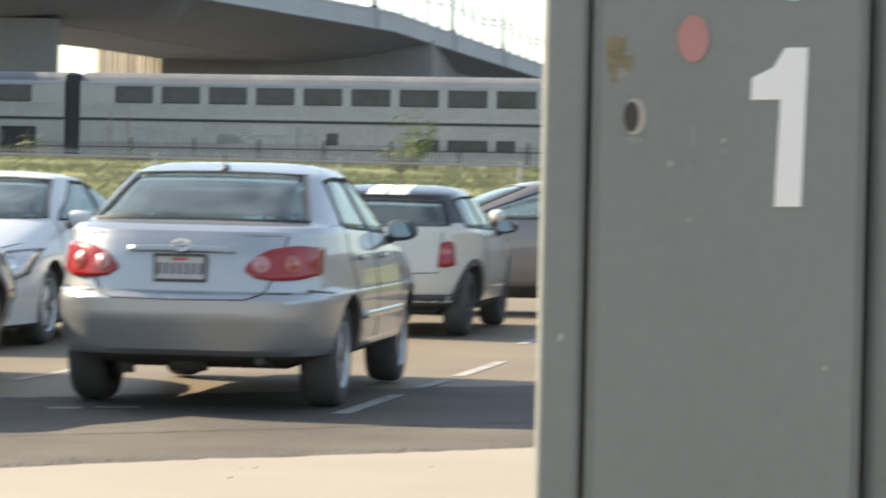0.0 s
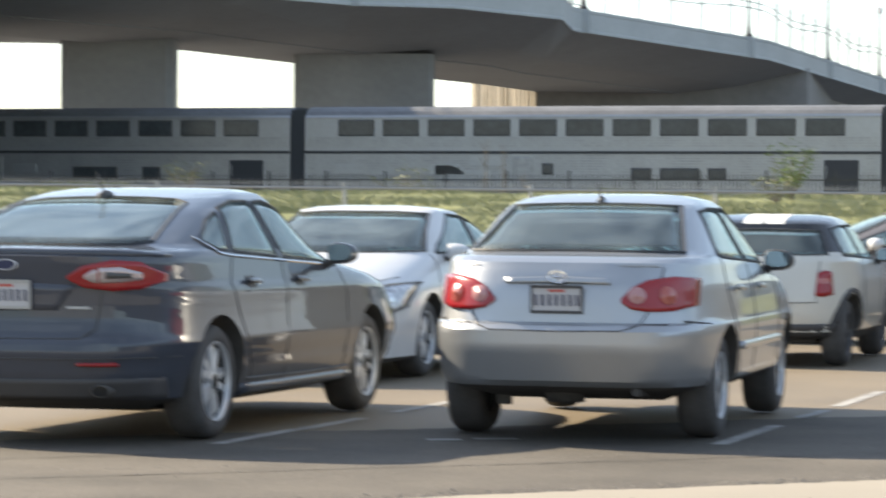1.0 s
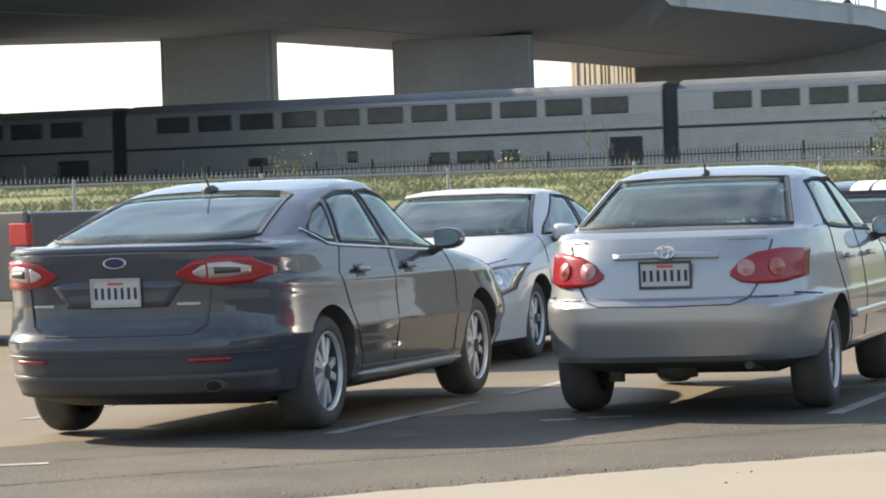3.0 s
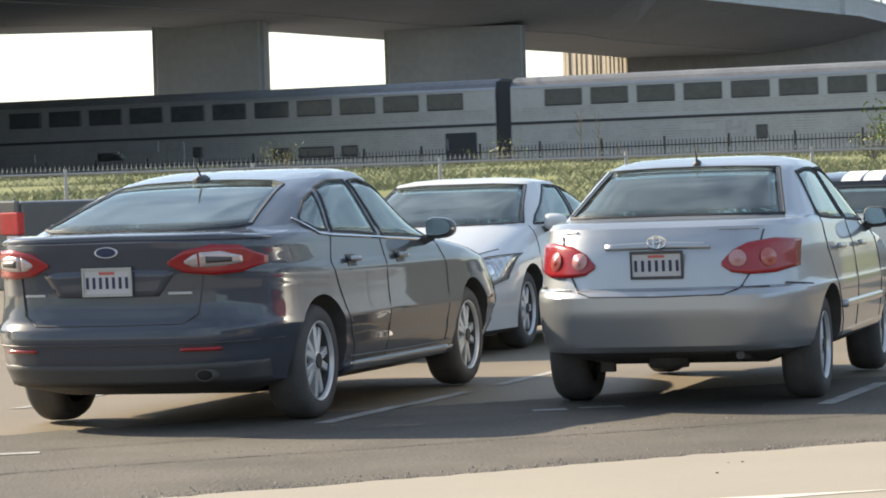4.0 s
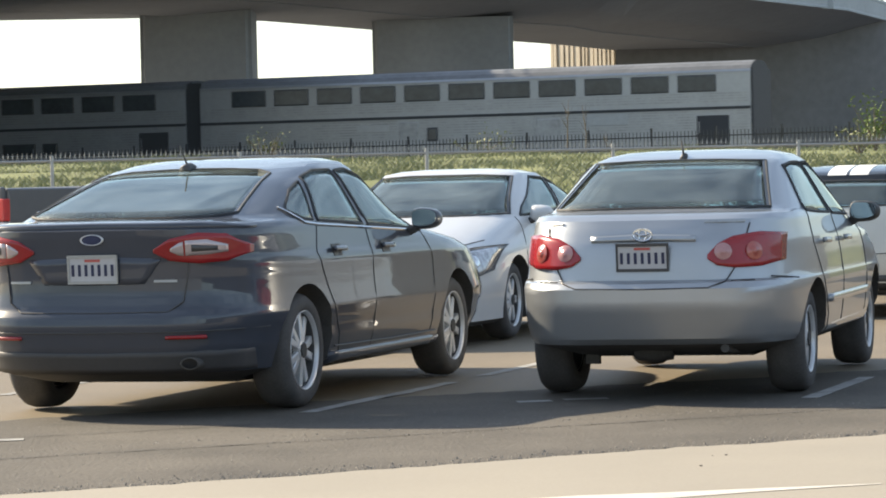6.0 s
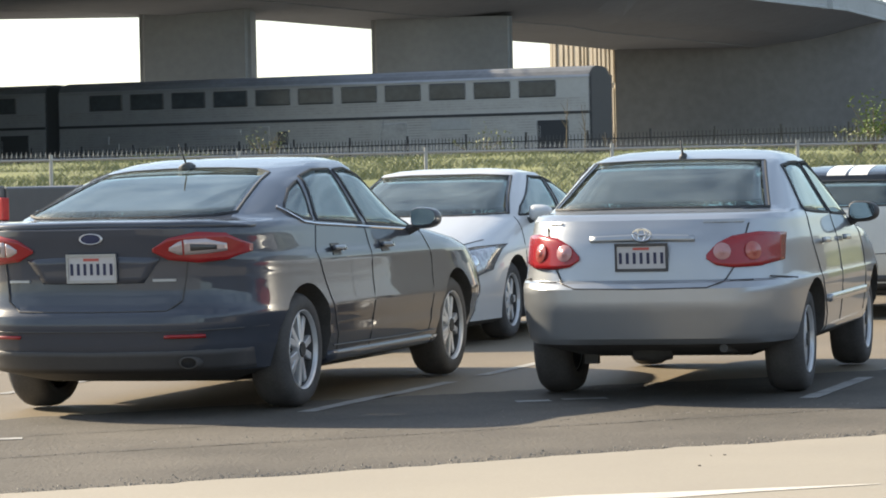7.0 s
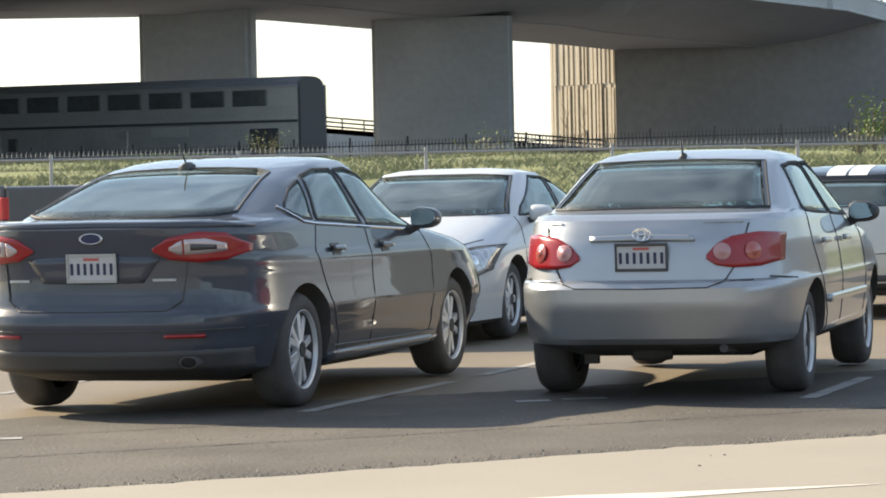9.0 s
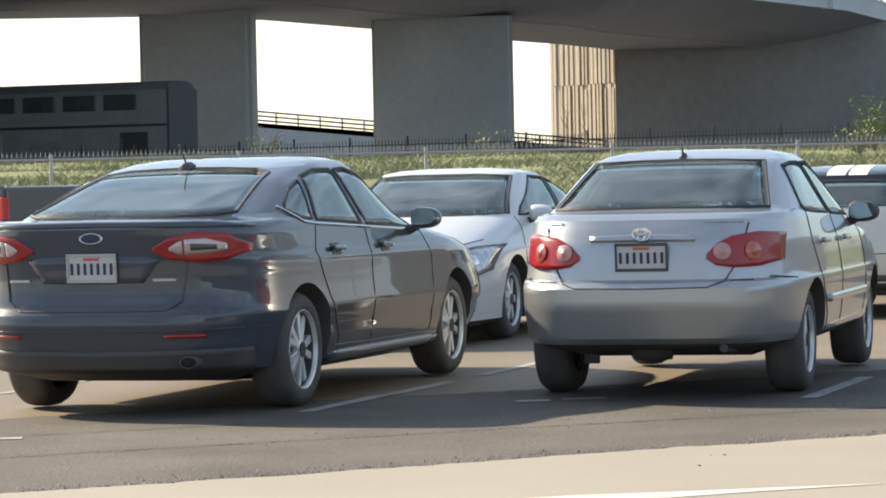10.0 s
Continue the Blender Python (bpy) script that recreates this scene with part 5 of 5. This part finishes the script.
coupe, B = car("white_coupe_car", head(0.437, 26.82, 0.29, True, 0.975), COUPE, M["pearl"], 0.325, 2.36, 0.835, COUPE_CAB, r0, "white two-door coupe parked nose to the lane", rim=0.22, spokes=7, style="single")
for h in both(B, coupe, "headlight", M["headlamp"], "front", [(0.50, 0.57), (0.60, 0.49), (0.74, 0.48), (0.85, 0.60)], [(0.50, 0.64), (0.60, 0.72), (0.74, 0.77), (0.85, 0.79)], 0.02, 0.06, "large swept-back clear headlight"):
    s = 1 if h.data.vertices[0].co.x > 0 else -1
    bm = bmesh.new()
    lp = [(0.50, 0.57), (0.60, 0.49), (0.74, 0.48), (0.85, 0.60), (0.85, 0.79), (0.74, 0.77), (0.60, 0.72), (0.50, 0.64), (0.50, 0.57)]
    B.line(bm, "front", lp if s > 0 else mirrored(lp), 0.005, 0.018)
    part("lamp_rim", bm, M["galv_dark"], h)
    for cx, cz, rad in ((0.66, 0.59, 0.062), (0.78, 0.67, 0.05)):
        bm = bmesh.new()
        c = B.point("front", cx * s, cz, 0.024)
        rr = lathe(bm, [(0.001, 0.012), (rad * 0.6, 0.008), (rad, 0.0)], 18)
        rot = (B.point("front", cx * s, cz, 1.024) - c).to_track_quat("X", "Z").to_matrix().to_4x4()
        for v in bm.verts:
            v.co = c + rot @ v.co
        part("projector", bm, M["chrome"], h, "bright round projector", True)
bm = bmesh.new()
B.patch(bm, "front", [(-0.5, 0.3), (0, 0.28), (0.5, 0.3)], [(-0.42, 0.5), (0, 0.52), (0.42, 0.5)], 0.004, 0.05, 12, 4)
part("lower_grille", bm, M["trim"], coupe, "black lower air intake", True)
bm = bmesh.new()
B.patch(bm, "front", [(-0.3, 0.62), (0, 0.6), (0.3, 0.62)], [(-0.36, 0.73), (0, 0.74), (0.36, 0.73)], 0.004, 0.05, 12, 4)
part("grille", bm, M["trim"], coupe, "black upper grille", True)
seams(B, coupe, [("right", [(2.02, 1.02), (2.1, 0.8), (2.05, 0.3)]), ("left", [(2.02, 1.02), (2.1, 0.8), (2.05, 0.3)]), ("left", [(0.66, 1.06), (0.6, 0.8), (0.75, 0.3)]), ("right", [(0.66, 1.06), (0.6, 0.8), (0.75, 0.3)]),
               ("front", [(-0.74, 0.84), (-0.55, 0.76), (0, 0.745), (0.55, 0.76), (0.74, 0.84)])])
mirror(coupe, 0.84, 1.74, 1.05, M["pearl"])
mirror(coupe, -0.84, 1.74, 1.05, M["pearl"])

# -- small cream hatchback with a black striped roof
HATCH = [(0.22, -0.42, 2.95, 0.66, 5), (0.32, -0.56, 3.08, 0.79, 4.6), (0.45, -0.60, 3.12, 0.83, 4.4), (0.62, -0.60, 3.10, 0.84, 4.4), (0.8, -0.565, 3.0, 0.84, 4.2), (0.92, -0.53, 2.6, 0.82, 4.4), (0.98, -0.50, 2.1, 0.805, 4.6),
        (1.02, -0.47, 1.95, 0.785, 4.6), (1.15, -0.36, 1.75, 0.715, 4.6), (1.28, -0.24, 1.5, 0.65, 4.4), (1.325, -0.21, 1.42, 0.62, 4.2), (1.35, -0.15, 1.36, 0.6, 4), (1.38, 0.0, 1.28, 0.56, 4), (1.405, 0.22, 1.1, 0.48, 4), (1.42, 0.5, 0.9, 0.35, 4)]
HATCH_CAB = [(0.42, -0.2, 1.95, 0.68, 5), (0.99, -0.38, 1.88, 0.71, 5), (1.04, -0.36, 1.8, 0.69, 5), (1.28, -0.12, 1.45, 0.56, 5), (1.35, -0.02, 1.25, 0.48, 5)]
r0 = [("rear", [(-0.62, 1.04), (0, 1.03), (0.62, 1.04)], [(-0.53, 1.26), (0, 1.27), (0.53, 1.26)], "rear_window"), ("front", [(-0.6, 1.05), (0, 1.04), (0.6, 1.05)], [(-0.48, 1.32), (0, 1.33), (0.48, 1.32)], "windscreen")]
for s in ("right", "left"):
    r0.append((s, [(0.62, 1.01), (1.1, 1.0), (1.66, 1.0)], [(0.6, 1.315), (0.95, 1.32), (1.38, 1.29)], "side_window"))
    r0.append((s, [(-0.16, 1.03), (0.2, 1.02), (0.54, 1.01)], [(-0.05, 1.28), (0.2, 1.31), (0.52, 1.315)], "side_window"))
hatch, B = car("small_hatchback_car", head(3.74, 27.1, 0.30, tall=0.97), HATCH, M["cream"], 0.31, 2.47, 0.76, HATCH_CAB, r0, "cream small hatchback with black roof and white stripes", wheel_metal=M["galv_dark"], rim=0.2, spokes=8, style="single", roof=M["blackpaint"])
for t in both(B, hatch, "tail_light", M["redlens"], "rear", [(0.53, 0.66), (0.60, 0.65), (0.67, 0.67)], [(0.545, 0.87), (0.60, 0.895), (0.65, 0.88)], 0.014, 0.04, "upright red tail light", 6, 6):
    s = 1 if t.data.vertices[0].co.x > 0 else -1
    bm = bmesh.new()
    B.patch(bm, "rear", [(0.54 * s, 0.77), (0.64 * s, 0.77)], [(0.54 * s, 0.82), (0.64 * s, 0.82)], 0.018, 0.02, 4, 2)
    part("reversing_lens", bm, M["pinklens"], t, "pinkish inner lens")
for x in (-0.18, 0.02):
    bm = bmesh.new()
    B.patch(bm, "rear", [(x, 1.322), (x + 0.17, 1.322)], [(x, 1.414), (x + 0.17, 1.414)], 0.004, 0.006, 4, 12)
    part("roof_stripe", bm, M["white"], hatch, "white roof stripe")
bm = bmesh.new()
B.patch(bm, "rear", [(-0.62, 0.26), (0, 0.25), (0.62, 0.26)], [(-0.7, 0.40), (0, 0.39), (0.7, 0.40)], 0.006, 0.04, 14, 3)
part("rear_valance", bm, M["trim"], hatch, "black lower bumper", True)
for s in ("right", "left"):
    for y in (0, 2.47):
        bm = bmesh.new()
        B.line(bm, s, [(y + 0.40 * math.cos(a), 0.31 + 0.40 * math.sin(a)) for a in [0.05 + 0.3 * k for k in range(11)]], 0.03, -0.005)
        part("arch_trim", bm, M["trim"], hatch, "black wheel arch trim")
seams(B, hatch, [("rear", [(-0.56, 0.98), (-0.54, 0.6), (0, 0.58), (0.54, 0.6), (0.56, 0.98)]), ("right", [(0.58, 1.0), (0.55, 0.7), (0.6, 0.35)]), ("right", [(1.72, 1.0), (1.75, 0.35)])])
mirror(hatch, 0.82, 1.5, 1.03, M["blackpaint"])
mirror(hatch, -0.82, 1.5, 1.03, M["blackpaint"])
q = B.point("rear", 0, 0.72)
plate(hatch, pose(0, q.y - 0.02, 0.72, 3), M["trim"])

# -- warm grey hatchback, nose towards the lane
TAU = [(0.20, -0.75, 3.45, 0.72, 5), (0.32, -0.85, 3.55, 0.83, 4), (0.5, -0.9, 3.58, 0.865, 3.8), (0.7, -0.9, 3.45, 0.87, 3.6), (0.85, -0.88, 3.15, 0.865, 3.8), (0.96, -0.86, 2.75, 0.85, 4.2), (1.05, -0.82, 2.45, 0.83, 4.6),
       (1.2, -0.6, 2.1, 0.765, 5), (1.34, -0.2, 1.75, 0.69, 5), (1.43, 0.3, 1.5, 0.63, 5), (1.475, 0.6, 1.3, 0.5, 4.5), (1.49, 0.8, 1.1, 0.3, 4)]
TAU_CAB = [(0.42, -0.35, 2.4, 0.70, 5), (1.02, -0.5, 2.3, 0.73, 5), (1.15, -0.4, 2.08, 0.71, 5), (1.34, 0.0, 1.68, 0.6, 5), (1.43, 0.45, 1.4, 0.5, 5)]
r0 = [("front", [(-0.68, 1.10), (0, 1.08), (0.68, 1.10)], [(-0.57, 1.41), (0, 1.43), (0.57, 1.41)], "windscreen"), ("rear", [(-0.6, 1.14), (0, 1.14), (0.6, 1.14)], [(-0.55, 1.36), (0, 1.38), (0.55, 1.36)], "rear_window")]
for s in ("right", "left"):
    r0.append((s, [(0.85, 1.08), (1.4, 1.06), (2.05, 1.05)], [(0.85, 1.40), (1.2, 1.405), (1.95, 1.13)], "side_window"))
    r0.append((s, [(-0.1, 1.12), (0.3, 1.10), (0.78, 1.085)], [(0.1, 1.33), (0.4, 1.38), (0.78, 1.40)], "side_window"))
tau, B = car("grey_hatchback_car", head(7.42, 32.81, 1.571, True), TAU, M["taupe"], 0.315, 2.70, 0.80, TAU_CAB, r0, "warm grey hatchback parked beside the cream car", rim=0.2, spokes=6, style="single")
both(B, tau, "headlight", M["clearlens"], "front", [(0.45, 0.66), (0.8, 0.75)], [(0.48, 0.76), (0.82, 0.87)], 0.006, 0.05, "clear headlight")
mirror(tau, 0.88, 1.82, 1.09, M["pearl"])
mirror(tau, -0.88, 1.82, 1.09, M["pearl"])
seams(B, tau, [("left", [(2.12, 1.04), (2.2, 0.8), (2.15, 0.3)]), ("left", [(0.8, 1.08), (0.75, 0.3)])])

# -- charcoal pickup, its cab beyond the view
truck = empty("pickup_truck", pose(-4.47, 30.1, 0.003, 0, 0, 52))
tagged(truck, "charcoal pickup truck parked with its tailgate shut", "pickup truck")
for x0, x1 in ((0.0, 0.07), (1.83, 1.9)):
    bm = bevel_box(x0, 0.02, 0.45, x1, 3.0, 1.37, 0.02)
    part("bed_side", bm, M["charcoal"], truck)
bm = bevel_box(0.07, 0.0, 0.52, 1.83, 0.06, 1.355, 0.02)
part("tailgate", bm, M["charcoal"], truck)
bm = bevel_box(0.07, 0.06, 0.55, 1.83, 3.0, 0.62, 0.01)
part("bed_floor", bm, M["trim"], truck)
bm = bevel_box(-0.02, -0.14, 0.42, 1.92, 0.0, 0.6, 0.03)
part("rear_bumper", bm, M["trim"], truck)
bm = bevel_box(0.0, 3.02, 0.45, 1.9, 4.8, 1.2, 0.08)
part("cab_lower", bm, M["charcoal"], truck)
bm = bevel_box(0.1, 3.1, 1.2, 1.8, 4.5, 1.82, 0.14, 3)
part("cab_upper", bm, M["trim"], truck)
bm = bevel_box(0.02, 4.8, 0.45, 1.88, 6.0, 1.1, 0.1, 3)
part("bonnet", bm, M["charcoal"], truck)
for x0 in (-0.012, 1.812):
    bm = bevel_box(x0, -0.014, 1.02, x0 + 0.1, 0.24, 1.25, 0.012)
    t = part("tail_light", bm, M["redbright"], truck, "bright red tail light")
    bm = bevel_box(x0 + 0.004, -0.012, 0.87, x0 + 0.098, 0.16, 1.01, 0.01)
    part("reversing_lens", bm, M["clearlens"], t, "pale lower lens")
for x in (1.86, 0.04):
    for y in (1.35, 5.0):
        wheel(truck, x, y, 0.37, 0.22, 0.22, 6, "single", M["alloy"])

# ---- numbered post beside the camera ----
post = empty("parking_post", pose(0.4567, 2.203, 0, 0, 0, -14.3))
tagged(post, "grey-green steel post with a white numeral one", "post")
PW = 0.207
bm = bmesh.new()
box(bm, 0, 0, 0, PW, 0.16, 1.75)
bmesh.ops.bevel(bm, geom=[e for e in bm.edges if abs(e.verts[0].co.z - e.verts[1].co.z) > 1], offset=0.006, segments=4, affect="EDGES")
part("post_box", bm, M["post"], post)
bm = bevel_box(-0.0385, 0.004, 0, -0.0035, 0.15, 1.75, 0.007, 3)
part("side_channel", bm, M["post"], post, "narrow side channel of the post")
bm = bevel_box(PW + 0.0035, 0.03, 0, PW + 0.04, 0.15, 1.75, 0.012, 4)
part("side_channel", bm, M["post"], post, "narrow side channel of the post")
bm = bevel_box(-0.05, -0.03, 0, PW + 0.05, 0.2, 0.03, 0.006)
part("base_plate", bm, M["post"], post)


def blob(name, x, z, rx, rz, material, label, y0=-0.001, y1=0.002, n=26, jag=0.0):
    """A thin disc on the post's face."""
    bm = bmesh.new()
    pts = []
    for i in range(n):
        a = 6.2832 * i / n
        k = 1 + jag * noise.noise((math.cos(a) * 2, math.sin(a) * 2, x * 50))
        pts.append((x + rx * k * math.cos(a), z + rz * k * math.sin(a)))
    prism(bm, pts, y1 - y0, pose(0, y0, 0))
    return part(name, bm, material, post, label)


bm = bmesh.new()
prism(bm, [(0.1446, 1.3510), (0.1618, 1.3514), (0.1592, 1.2314), (0.1390, 1.2310), (0.1418, 1.3118), (0.1196, 1.3112), (0.1202, 1.3280), (0.1362, 1.3362)], 0.003, pose(0, -0.0012, 0))
bmesh.ops.triangulate(bm, faces=bm.faces[:])
part("numeral", bm, M["white"], post, "white numeral one")
blob("sticker", 0.0755, 1.3567, 0.0118, 0.0178, M["pink"], "faded round pink sticker", -0.0015)
blob("sticker", 0.150, 1.4060, 0.0185, 0.0200, M["bluedisc"], "pale blue round sticker")
blob("hole_rim", 0.0325, 1.2969, 0.0085, 0.0140, M["pale"], "bare metal rim of a bolt hole")
blob("bolt_hole", 0.0300, 1.2969, 0.0058, 0.0115, M["under"], "dark empty bolt hole", -0.0016)
for k in range(9):
    blob("rust_stain", 0.015 + random.gauss(0, 0.005), 1.346 + random.gauss(0, 0.007), random.uniform(0.002, 0.006), random.uniform(0.003, 0.008), M["rust"], "orange-brown rust stain", -0.0003 - 0.00004 * k, 0.002, 18, 0.6)
M["smear"] = mat("pale dried smear", (0.27, 0.285, 0.27), 0.6, spread=0.12, scale=30, fine=150)
for x, z, rx, rz in ((0.0765, 1.283, 0.0013, 0.010), (0.0735, 1.258, 0.0011, 0.006), (0.0335, 1.279, 0.007, 0.003), (0.1, 1.272, 0.002, 0.002), (0.083, 1.228, 0.0022, 0.0018), (0.012, 1.150, 0.001, 0.012), (0.02, 1.33, 0.006, 0.004)):
    blob("smear", x, z, rx, rz, M["smear"], "pale dried smear on the paint", -0.00025, 0.002, 18, 0.7)
for x, z, r in ((-0.02, 1.128, 0.0022), (0.06, 1.262, 0.0018), (0.1, 1.28, 0.0014), (0.18, 1.11, 0.0016), (0.075, 1.22, 0.0012)):
    blob("paint_chip", x, z, r, r * 1.4, M["pale"], "", -0.0005 if x > 0 else 0.0032, 0.004, 10, 0.5)


def motions():
    for i, c in enumerate(train):
        walk(c, [(t, train_pose(s + (i - 2) * 25.95 + 0.35)) for t, s in TRAIN_S])


motions()
